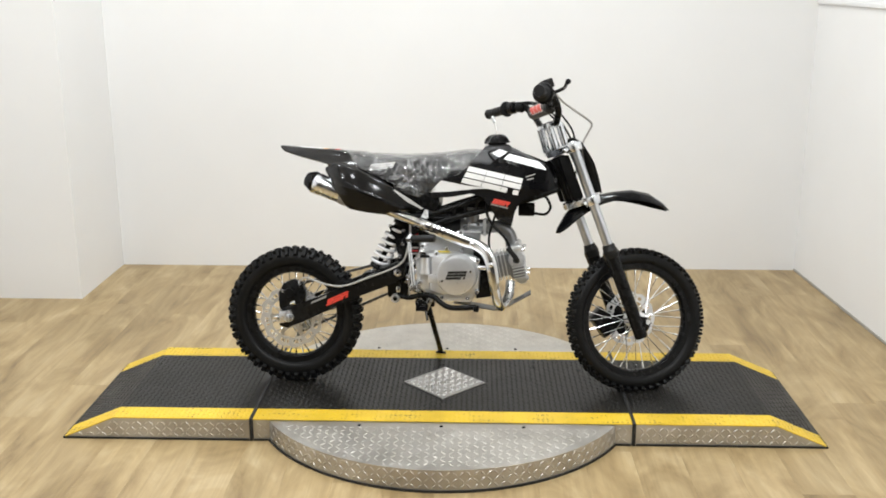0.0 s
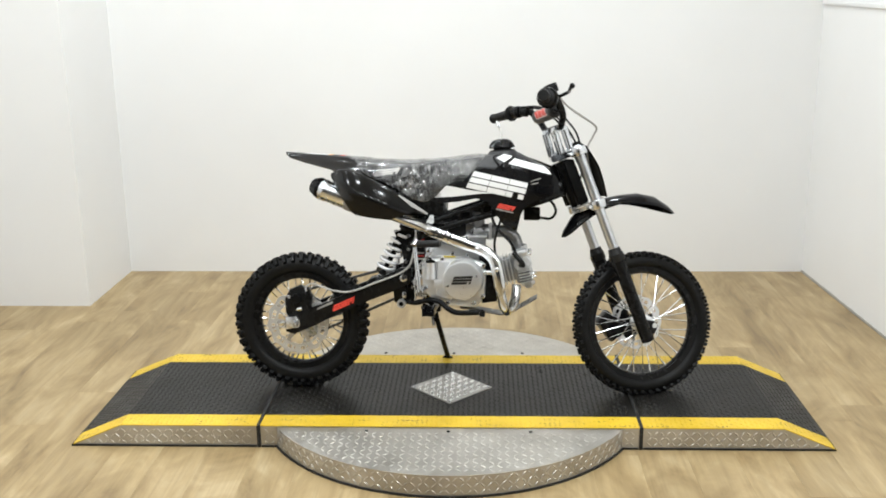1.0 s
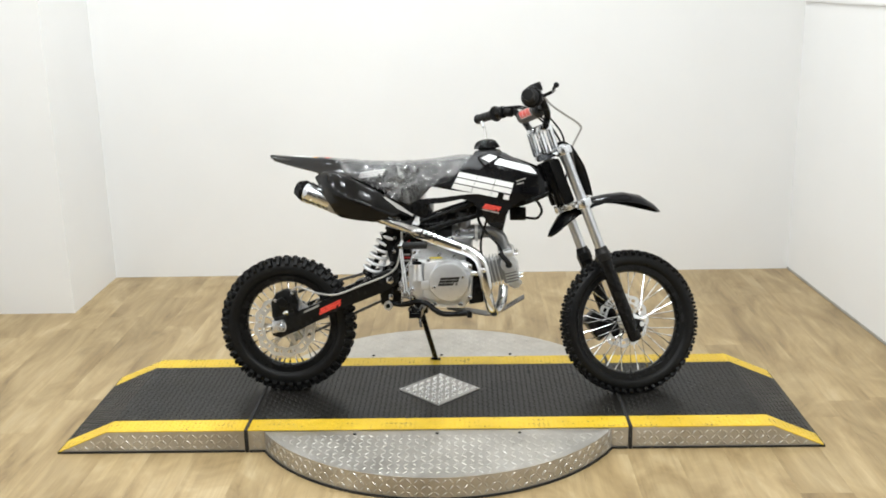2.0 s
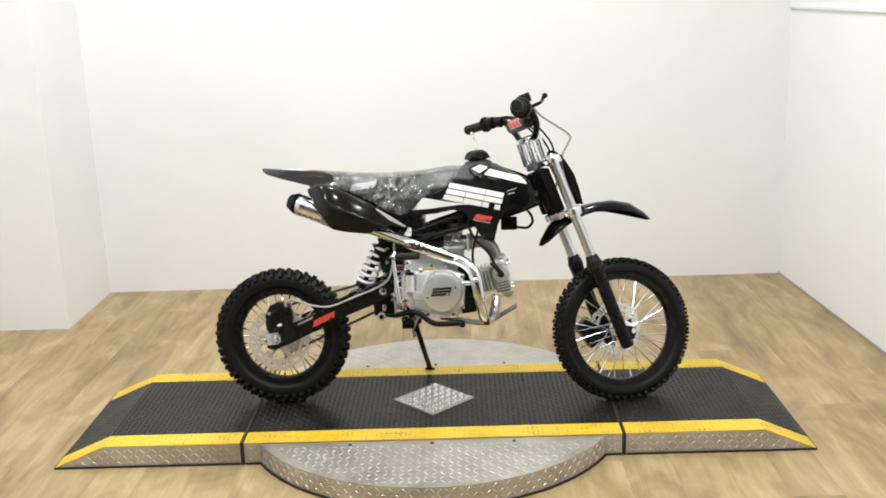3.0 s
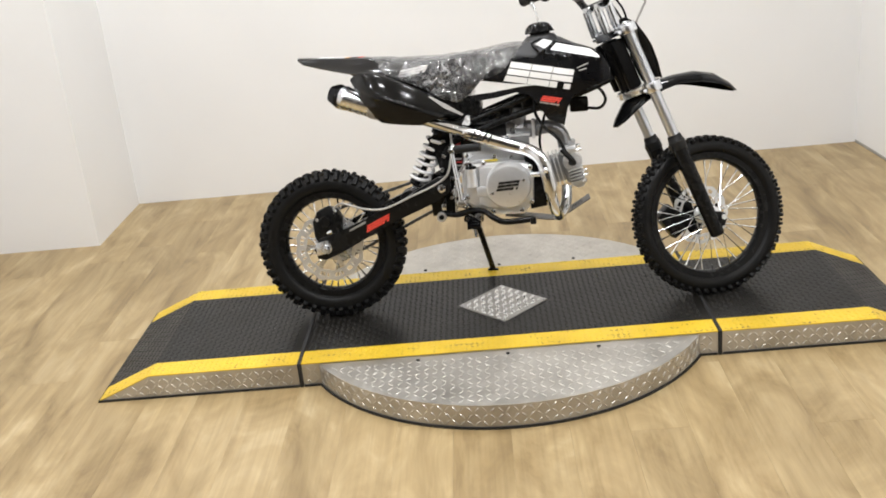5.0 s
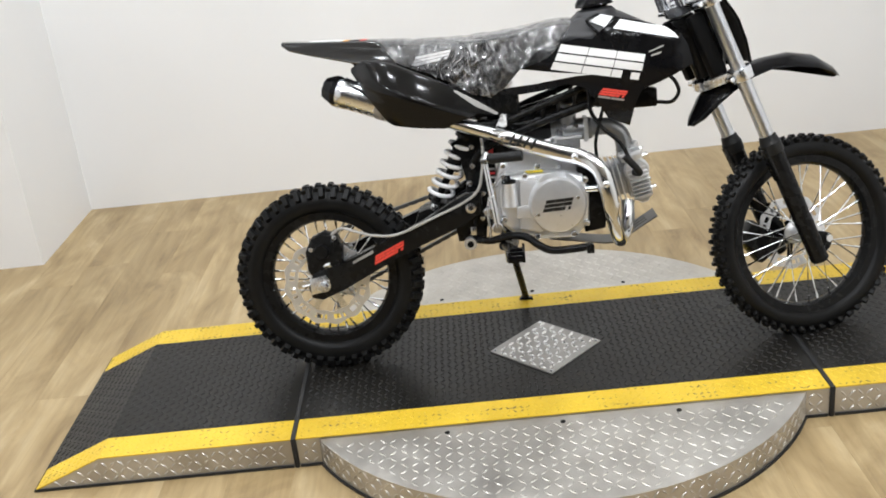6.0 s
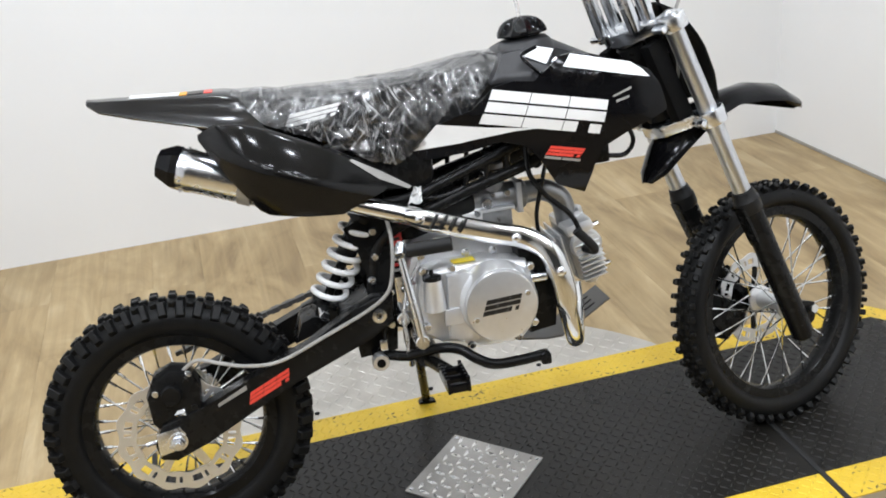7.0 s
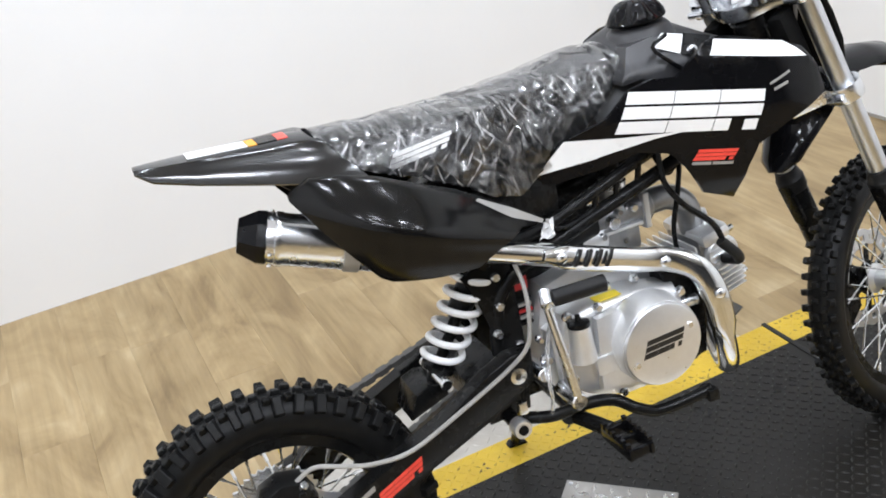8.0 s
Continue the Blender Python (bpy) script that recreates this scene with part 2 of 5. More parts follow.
SKID_GREY = surface("skid_plate_grey", (0.07, 0.068, 0.065), (0.12, 0.117, 0.112), 0.45, 0.3, 60, 0.1, 0.1)
MILKY = surface("milky_film", (0.62, 0.62, 0.61), (0.78, 0.78, 0.77), 0.25, 0, 60, 0.1, 0.4, 0.002)
UNDERLAY = surface("floor_underlay", (0.17, 0.12, 0.06), (0.22, 0.16, 0.085), 0.8, 0, 20, 0.1, 0.1)
CARB_GREY = surface("dull_cast_zinc", (0.24, 0.245, 0.25), (0.34, 0.345, 0.35), 0.34, 0.8, 120, 0.08, 0.08, 0.0006)
RED_WIRE = surface("red_rubber", (0.4, 0.02, 0.02), (0.5, 0.03, 0.03), 0.4, 0, 80, 0.06, 0.05)


# ---- mesh helpers ----
I4 = Matrix.Identity(4)


def part(name, bm, material, parent, label="", m=None, smooth=40):
    """Links a bmesh as one mesh object under parent (or as a thing of its own when parent is None)."""
    if m is not None:
        bmesh.ops.transform(bm, matrix=m, verts=bm.verts)
    bmesh.ops.recalc_face_normals(bm, faces=bm.faces)
    if smooth:
        lim = radians(smooth)
        for f in bm.faces:
            f.smooth = True
        for e in bm.edges:
            if len(e.link_faces) == 2 and e.calc_face_angle(0.0) > lim:
                e.smooth = False
    me = bpy.data.meshes.new(name)
    bm.to_mesh(me)
    bm.free()
    me.materials.append(material)
    ob = new(name, me)
    if parent is not None:
        ob.parent = parent
    if label:
        tagged(ob, label)
    return ob


def raw(name, verts, faces, material, parent=None):
    me = bpy.data.meshes.new(name)
    me.from_pydata(verts, [], faces)
    me.materials.append(material)
    ob = new(name, me)
    if parent is not None:
        ob.parent = parent
    return ob


def box(lo, hi, bevel=0.0, bm=None, m=None):
    bm = bm or bmesh.new()
    made = bmesh.ops.create_cube(bm, size=1.0)["verts"]
    size = Vector(hi) - Vector(lo)
    mid = (Vector(hi) + Vector(lo)) / 2
    mat = Matrix.Translation(mid) @ Matrix.Diagonal((*size, 1))
    bmesh.ops.transform(bm, matrix=(m @ mat) if m is not None else mat, verts=made)
    if bevel:
        edges = list({e for v in made for e in v.link_edges})
        bmesh.ops.bevel(bm, geom=edges, offset=bevel, segments=2, profile=0.6, affect="EDGES")
    return bm


def frame_to(p, q):
    """Pose at p with z along q - p."""
    d = Vector(q) - Vector(p)
    return Matrix.Translation(p) @ d.to_track_quat("Z", "Y").to_matrix().to_4x4()


def lathe(profile, m=None, seg=24, bm=None, closed=False):
    """Turns a profile of (radius, height) about z, then places it by m."""
    bm = bm or bmesh.new()
    rings = []
    for r, h in profile:
        if r < 1e-6:
            rings.append([bm.verts.new((0, 0, h))])
        else:
            rings.append([bm.verts.new((r * math.cos(2 * math.pi * k / seg), r * math.sin(2 * math.pi * k / seg), h)) for k in range(seg)])
    pairs = list(zip(rings, rings[1:])) + ([(rings[-1], rings[0])] if closed else [])
    for a, b in pairs:
        for k in range(seg):
            j = (k + 1) % seg
            if len(a) == 1 and len(b) == 1:
                continue
            if len(a) == 1:
                bm.faces.new((a[0], b[j], b[k]))
            elif len(b) == 1:
                bm.faces.new((a[k], a[j], b[0]))
            else:
                bm.faces.new((a[k], a[j], b[j], b[k]))
    if m is not None:
        bmesh.ops.transform(bm, matrix=m, verts=[v for ring in rings for v in ring])
    return bm


def rod(p, q, r, r2=None, seg=16, edge=0.0, bm=None):
    n = (Vector(q) - Vector(p)).length
    r2 = r if r2 is None else r2
    e = edge or min(r, r2, n / 2) * 0.15
    return lathe([(0, 0), (r - e, 0), (r, e), (r2, n - e), (r2 - e, n), (0, n)], frame_to(p, q), seg, bm)


def smooth_path(points, steps=8):
    pts = [Vector(p) for p in points]
    ext = [2 * pts[0] - pts[1]] + pts + [2 * pts[-1] - pts[-2]]
    out = []
    for i in range(1, len(ext) - 2):
        a, b, c, d = ext[i - 1 : i + 3]
        for k in range(steps):
            s = k / steps
            out.append(0.5 * (2 * b + (c - a) * s + (2 * a - 5 * b + 4 * c - d) * s * s + (3 * b - a - 3 * c + d) * s ** 3))
    return out + [pts[-1]]


def tube(points, r, seg=10, steps=8, bm=None, ends=None):
    """A round tube along a smooth path; ends: radii at start and end."""
    bm = bm or bmesh.new()
    path = smooth_path(points, steps) if steps > 1 else [Vector(p) for p in points]
    up = Vector((0, 0, 1))
    rings = []
    side = None
    for i, p in enumerate(path):
        d = (path[min(i + 1, len(path) - 1)] - path[max(i - 1, 0)]).normalized()
        if side is None:
            side = d.cross(up if abs(d.z) < 0.9 else Vector((1, 0, 0))).normalized()
        side = (side - d * side.dot(d)).normalized()
        other = d.cross(side)
        s = i / (len(path) - 1)
        rad = r if ends is None else ends[0] + (ends[1] - ends[0]) * s
        rings.append([bm.verts.new(p + rad * (math.cos(2 * math.pi * k / seg) * side + math.sin(2 * math.pi * k / seg) * other)) for k in range(seg)])
    for a, b in zip(rings, rings[1:]):
        for k in range(seg):
            bm.faces.new((a[k], a[(k + 1) % seg], b[(k + 1) % seg], b[k]))
    bm.faces.new(rings[0][::-1])
    bm.faces.new(rings[-1])
    return bm


def slab(outline, y0, y1, bevel=0.0, bm=None, m=None):
    """An outline in the plane of x and z, thick from y0 to y1."""
    bm = bm or bmesh.new()
    a = [bm.verts.new((x, y0, z)) for x, z in outline]
    b = [bm.verts.new((x, y1, z)) for x, z in outline]
    n = len(outline)
    fa, fb = bm.faces.new(a), bm.faces.new(b[::-1])
    for k in range(n):
        bm.faces.new((a[k], b[k], b[(k + 1) % n], a[(k + 1) % n]))
    if m is not None:
        bmesh.ops.transform(bm, matrix=m, verts=a + b)
    if bevel:
        edges = list({e for f in (fa, fb) for e in f.edges})
        bmesh.ops.bevel(bm, geom=edges, offset=bevel, segments=2, profile=0.6, affect="EDGES")
    return bm


def loft(rings, bm=None, caps=True, closed=True):
    bm = bm or bmesh.new()
    made = [[bm.verts.new(p) for p in ring] for ring in rings]
    n = len(made[0])
    for a, b in zip(made, made[1:]):
        for k in range(n if closed else n - 1):
            bm.faces.new((a[k], a[(k + 1) % n], b[(k + 1) % n], b[k]))
    if caps:
        bm.faces.new(made[0][::-1])
        bm.faces.new(made[-1])
    return bm


def along(pairs, x):
    """A smooth-free line through (x, value) pairs."""
    if x <= pairs[0][0]:
        return pairs[0][1]
    for (x0, y0), (x1, y1) in zip(pairs, pairs[1:]):
        if x <= x1:
            return y0 + (y1 - y0) * (x - x0) / (x1 - x0)
    return pairs[-1][1]


def shell(low, high, skin, thick, nu=28, nw=9, proud=0.0, sign=1.0, edge=0.35):
    """A moulded panel between two edge lines over a skin y = skin(x, z), with a rolled rim."""
    bm = bmesh.new()
    x0, x1 = max(low[0][0], high[0][0]), min(low[-1][0], high[-1][0])
    xs = sorted({x0 + (x1 - x0) * i / nu for i in range(nu + 1)} | {x for x, _ in low + high if x0 < x < x1})
    outer, inner = [], []
    for x in xs:
        a, b = along(low, x), along(high, x)
        b = max(b, a + 0.0008)
        outer.append([])
        inner.append([])
        for j in range(nw + 1):
            z = a + (b - a) * j / nw
            y = skin(x, z) - proud
            outer[-1].append(bm.verts.new((x, sign * y, z)))
            inner[-1].append(bm.verts.new((x, sign * (y + thick), z)))
    for grid in (outer, inner):
        for a, b in zip(grid, grid[1:]):
            for j in range(nw):
                bm.faces.new((a[j], b[j], b[j + 1], a[j + 1]))
    rim = [(i, 0) for i in range(len(xs))] + [(len(xs) - 1, j) for j in range(1, nw + 1)]
    rim += [(i, nw) for i in range(len(xs) - 2, -1, -1)] + [(0, j) for j in range(nw - 1, 0, -1)]
    for (i, j), (k, l) in zip(rim, rim[1:] + rim[:1]):
        bm.faces.new((outer[i][j], outer[k][l], inner[k][l], inner[i][j]))
    return bm


def decal(corners, skin, proud=0.0015, thick=0.001, nu=10, nw=3):
    """A thin four-cornered sticker laid on a skin; corners (x, z): low left, low right, top right, top left."""
    a, b, c, d = [Vector(p) for p in corners]
    bm = bmesh.new()
    top, bot = [], []
    for i in range(nu + 1):
        top.append([])
        bot.append([])
        for j in range(nw + 1):
            s, r = i / nu, j / nw
            p = (a * (1 - s) + b * s) * (1 - r) + (d * (1 - s) + c * s) * r
            y = skin(p.x, p.y)
            top[-1].append(bm.verts.new((p.x, y - proud, p.y)))
            bot[-1].append(bm.verts.new((p.x, y - proud + thick, p.y)))
    for grid in (top, bot):
        for g, h in zip(grid, grid[1:]):
            for j in range(nw):
                bm.faces.new((g[j], h[j], h[j + 1], g[j + 1]))
    rim = [(i, 0) for i in range(nu + 1)] + [(nu, j) for j in range(1, nw + 1)] + [(i, nw) for i in range(nu - 1, -1, -1)] + [(0, j) for j in range(nw - 1, 0, -1)]
    for (i, j), (k, l) in zip(rim, rim[1:] + rim[:1]):
        bm.faces.new((top[i][j], top[k][l], bot[k][l], bot[i][j]))
    return bm


def between(p, q, f):
    return (p[0] + (q[0] - p[0]) * f, p[1] + (q[1] - p[1]) * f)


SEAMS = (0.0, 0.345, 0.675, 1.0)
SLOTTED = [(u0 + 0.004, u1 - 0.004, v0, v1) for u0, u1 in zip(SEAMS, SEAMS[1:]) for v0, v1 in ((0.36, 0.65), (0.71, 1.0))]
SLOTTED += [(0.0, 0.341, 0.0, 0.30), (0.349, 0.671, 0.0, 0.30), (0.679, 0.79, 0.0, 0.30)]
LEG = [(0.89, 0.985, 0.0, 0.27)]


def emblem(name, quad, pieces, skin, material, parent, label, proud, thick, steps):
    """Thin blocks on a skin, each a sticker of its own: a piece spans u0 to u1 along and v0 to v1 up the slanted quad."""
    at = lambda u, v: between(between(quad[0], quad[1], u), between(quad[3], quad[2], u), v)
    for u0, u1, v0, v1 in pieces:
        corners = [at(u0, v0), at(u1, v0), at(u1, v1), at(u0, v1)]
        part(name, decal(corners, skin, proud, thick, max(1, int((u1 - u0) * steps)), 2), material, parent, label)


def thing(name, label, category, m=I4, group="", kind=""):
    ob = new(name)
    ob.empty_display_size = 0.05
    ob.matrix_world = m
    return tagged(ob, label, category, group, kind)


# ---- room ----
ROOM_TOP = 2.75
BACK, RIGHT, LEFT, NOOK_X, NOOK_Y, FRONT = 1.697, 2.05, -2.29, -1.71, 1.122, -6.0


def structure(name, lo, hi, material, label, category, bevel=0.0):
    return tagged(part(name, box(lo, hi, bevel), material, None, smooth=0), label, category, kind="structure")


structure("wall_north", (NOOK_X, BACK, 0), (RIGHT + 0.12, BACK + 0.12, ROOM_TOP), WALL, "plain white painted showroom back wall", "wall")
structure("wall_west", (LEFT - 0.12, FRONT, 0), (LEFT, NOOK_Y, ROOM_TOP), WALL, "plain white painted side wall", "wall")
structure("wall_corner", (LEFT - 0.12, NOOK_Y, 0), (NOOK_X, BACK + 0.12, ROOM_TOP), WALL, "white painted boxed-out wall corner", "wall")
# unseen end wall, added dark so that black parts reflect little light
structure("backdrop_south", (LEFT - 0.12, FRONT - 0.12, 0), (RIGHT + 0.12, FRONT, ROOM_TOP), DARK_BACKDROP, "unseen dark wall added to darken reflections", "wall")
# the right-hand wall stands slightly askew
SKEW = pose(1.722, BACK, 0, 0, 0, 2.7)
EAST = tagged(part("wall_east", box((0, FRONT - BACK, 0), (0.12, 0.03, ROOM_TOP - 0.002), m=SKEW), WALL, None, smooth=0), "white painted side wall with a thin ledge line", "wall", kind="structure")
part("floor_seam", box((-0.004, FRONT - BACK, 0.0005), (-0.0004, -0.004, 0.011), m=SKEW), CABLE_GREY, EAST, "grey sealing bead along the floor", smooth=0)
part("ledge", box((-0.012, FRONT - BACK, 1.316), (-0.0005, -0.008, 1.334), 0.003, m=SKEW), WALL, EAST, "thin white painted ledge")
structure("ceiling", (LEFT - 0.12, FRONT - 0.12, ROOM_TOP), (RIGHT + 0.12, BACK + 0.12, ROOM_TOP + 0.1), WALL, "plain white painted ceiling", "ceiling")
FLOOR = structure("floor", (LEFT, FRONT, -0.06), (RIGHT, BACK, -0.003), UNDERLAY, "light oak vinyl plank floor", "floor")


def ceiling_light(x, y):
    m = pose(x, y, ROOM_TOP)
    ob = thing("ceiling_light", "round white recessed ceiling downlight, switched on", "light", m, "ceiling downlights")
    part("trim_ring", lathe([(0.075, -0.001), (0.095, -0.001), (0.097, -0.006), (0.088, -0.010), (0.075, -0.006)], None, 28, closed=True), WALL, ob)
    part("lens", lathe([(0, -0.002), (0.074, -0.002), (0.074, -0.005), (0, -0.005)], None, 28), LAMP_GLASS, ob)
    lamp = bpy.data.lights.new("downlight", "AREA")
    lamp.shape, lamp.size, lamp.energy, lamp.color = "DISK", 0.14, LAMP_WATTS, (0.93, 0.975, 1.0)
    lo = new("downlight", lamp)
    lo.parent = ob
    lo.location = (0, 0, -0.012)


for gx in (-1.55, -0.4, 0.8):
    for gy in (-2.4, -1.2, 0.0, 1.0):
        ceiling_light(gx, gy)


def strip_light(x, y):
    ob = thing("strip_light", "long white ceiling strip light, switched on", "light", pose(x, y, ROOM_TOP), "ceiling strip lights")
    part("housing", box((-0.08, -0.62, -0.05), (0.08, 0.62, -0.0005), 0.008), WALL, ob)
    part("diffuser", box((-0.06, -0.6, -0.058), (0.06, 0.6, -0.0505), 0.003), LAMP_GLASS, ob)
    lamp = bpy.data.lights.new("strip", "AREA")
    lamp.shape, lamp.size, lamp.size_y, lamp.energy, lamp.color = "RECTANGLE", 0.12, 1.2, STRIP_WATTS, (0.93, 0.975, 1.0)
    lo = new("strip", lamp)
    lo.parent = ob
    lo.location = (0, 0, -0.062)


for gx in (-0.95, 0.35, 1.3):
    strip_light(gx, -1.95)


# ---- vehicle turntable with its ramps ----
DECK_Z, HALF, SEAM, BEND, END, DISC = 0.075, 0.314, 0.612, 1.06, 1.228, 0.637
BAND = 0.08


def lug_mesh(name, spots, size, height, material, parent, label=""):
    """Raised tread lugs: each a pointed ridge. spots: (place, along, across, up)."""
    verts, faces = [], []
    for p, a, c, n in spots:
        k = len(verts)
        l, w = size
        verts += [p - a * l, p + c * w, p + a * l, p - c * w, p - a * l * 0.45 + n * height, p + a * l * 0.45 + n * height]
        faces += [(k, k + 3, k + 4), (k + 3, k + 2, k + 5), (k + 3, k + 5, k + 4), (k + 2, k + 1, k + 5), (k + 1, k, k + 4), (k + 1, k + 4, k + 5)]
    ob = raw(name, verts, faces, material, parent)
    tagged(ob, label, kind="stuff")
    return ob


def lug_grid(x0, x1, y0, y1, pitch, place, keep=None):
    """Lugs in a checker of two slants. place(x, y) gives a place, two tangents and the normal."""
    out = []
    nx, ny = int((x1 - x0) / pitch), int((y1 - y0) / pitch)
    for i in range(nx + 1):
        for j in range(ny + 1):
            x, y = x0 + (i + 0.5) * pitch, y0 + (j + 0.5) * pitch
            if x > x1 - 0.3 * pitch or y > y1 - 0.3 * pitch or (keep and not keep(x, y)):
                continue
            p, e, f, n = place(x, y)
            s = 1 if (i + j) % 2 else -1
            a = (e + f * s).normalized()
            out.append((p, a, n.cross(a), n))
    return out


EX, EY, EZ = Vector((1, 0, 0)), Vector((0, 1, 0)), Vector((0, 0, 1))


def top_of(x, y):
    ax = abs(x)
    if ax <= BEND:
        return Vector((x, y, DECK_Z)), EX, EY, EZ
    slope = (DECK_Z - 0.004) / (END - BEND)
    d = Vector((1, 0, -slope if x > 0 else slope)).normalized()
    return Vector((x, y, DECK_Z - slope * (ax - BEND))), d, EY, d.cross(EY).normalized()


def skin_strip(x0, x1, y0, y1):
    """A 3 mm skin that follows the deck's top, from x0 to x1."""
    xs = sorted({x0, x1} | {x for x in (-BEND, BEND) if x0 < x < x1})
    top = [(x, top_of(x, 0)[0].z) for x in xs]
    return slab(top + [(x, z - 0.003) for x, z in top[::-1]], y0, y1)


def deck_section(name, label, x0, x1):
    ob = thing(name, label, "ramp" if name == "ramp" else "platform", group="vehicle platform sections")
    lo, hi = min(x0, x1), max(x0, x1)
    xs = sorted({lo, hi} | {x for x in (-BEND, BEND) if lo < x < hi})
    top = [(x, top_of(x, 0)[0].z - 0.0032) for x in xs]
    part("body", slab([(hi, 0.0), (lo, 0.0)] + top, -HALF, HALF), WORN_PLATE, ob, "worn tread plate aluminium body", smooth=0)
    part("deck_skin", skin_strip(lo, hi, -HALF + BAND, HALF - BAND), DECK, ob, "dark grey coated tread plate", smooth=0)
    for y0, y1 in ((-HALF - 0.001, -HALF + BAND), (HALF - BAND, HALF + 0.001)):
        part("edge_stripe", skin_strip(lo, hi, y0, y1), YELLOW, ob, "yellow painted safety edge", smooth=0)
    part("foot_seal", box((lo + 0.002, -HALF - 0.004, 0), (hi - 0.002, HALF + 0.004, 0.006)), SEAL, ob, smooth=0)
    gap = 0.145
    lug_mesh("deck_tread", lug_grid(lo + 0.006, hi - 0.006, -HALF + BAND + 0.002, HALF - BAND, 0.0172, top_of, lambda x, y: name == "ramp" or abs(x) + abs(y) > gap + 0.006), (0.0084, 0.0029), 0.0018, DECK, ob)
    for y0, y1 in ((-HALF, -HALF + BAND), (HALF - BAND, HALF)):
        lug_mesh("stripe_tread", lug_grid(lo + 0.006, hi - 0.006, y0 + 0.002, y1, 0.0158, top_of), (0.0076, 0.0027), 0.0012, YELLOW_WORN, ob)
    for s in (-1, 1):
        face = lambda x, z, s=s: (Vector((x, s * HALF, z)), EX, EZ, Vector((0, s, 0)))
        lug_mesh("side_tread", lug_grid(lo + 0.01, hi - 0.01, 0.006, 0.072, 0.0195, face, lambda x, z: z < top_of(x, 0)[0].z - 0.011), (0.0100, 0.0031), 0.0022, WORN_PLATE, ob)
    return ob


SIDE = 0.006
deck_section("ramp", "low aluminium ramp with dark deck and yellow edges", -END, -SEAM - SIDE)
deck_section("ramp", "low aluminium ramp with dark deck and yellow edges", SEAM + SIDE, END)
CENTRE = deck_section("platform_deck", "dark tread plate display platform with yellow edges", -SEAM + SIDE, SEAM - SIDE)
for s in (-1, 1):
    part("joint_seal", box((s * SEAM - SIDE + 0.0005, -HALF - 0.006, 0.0), (s * SEAM + SIDE - 0.0005, HALF + 0.006, DECK_Z + 0.0025), 0.002), SEAL, CENTRE, "black rubber joint strip")

# polished diamond-shaped inset in the middle of the deck
G = 0.142
part("inset_plate", slab([(G, 0), (0, G), (-G, 0), (0, -G)], 0, 0.004, 0.0008, m=Matrix.Translation((0, 0, DECK_Z)) @ pose(0, 0, 0, 90, 0, 0)), PLATE, CENTRE, "bright aluminium diamond plate inset", smooth=0)
flat = lambda x, y: (Vector((x, y, DECK_Z + 0.004)), EX, EY, EZ)
lug_mesh("inset_tread", lug_grid(-G, G, -G, G, 0.0225, flat, lambda x, y: abs(x) + abs(y) < G - 0.014), (0.0122, 0.0044), 0.0036, POLISHED_PLATE, CENTRE)
for ax, ay in ((1, 0), (0, 1), (-1, 0), (0, -1)):
    part("rivet", lathe([(0.0045, 0), (0.0042, 0.0015), (0.0025, 0.0025), (0, 0.0028)], pose(ax * (G - 0.013), ay * (G - 0.013), DECK_Z + 0.004), 12), STEEL, CENTRE)


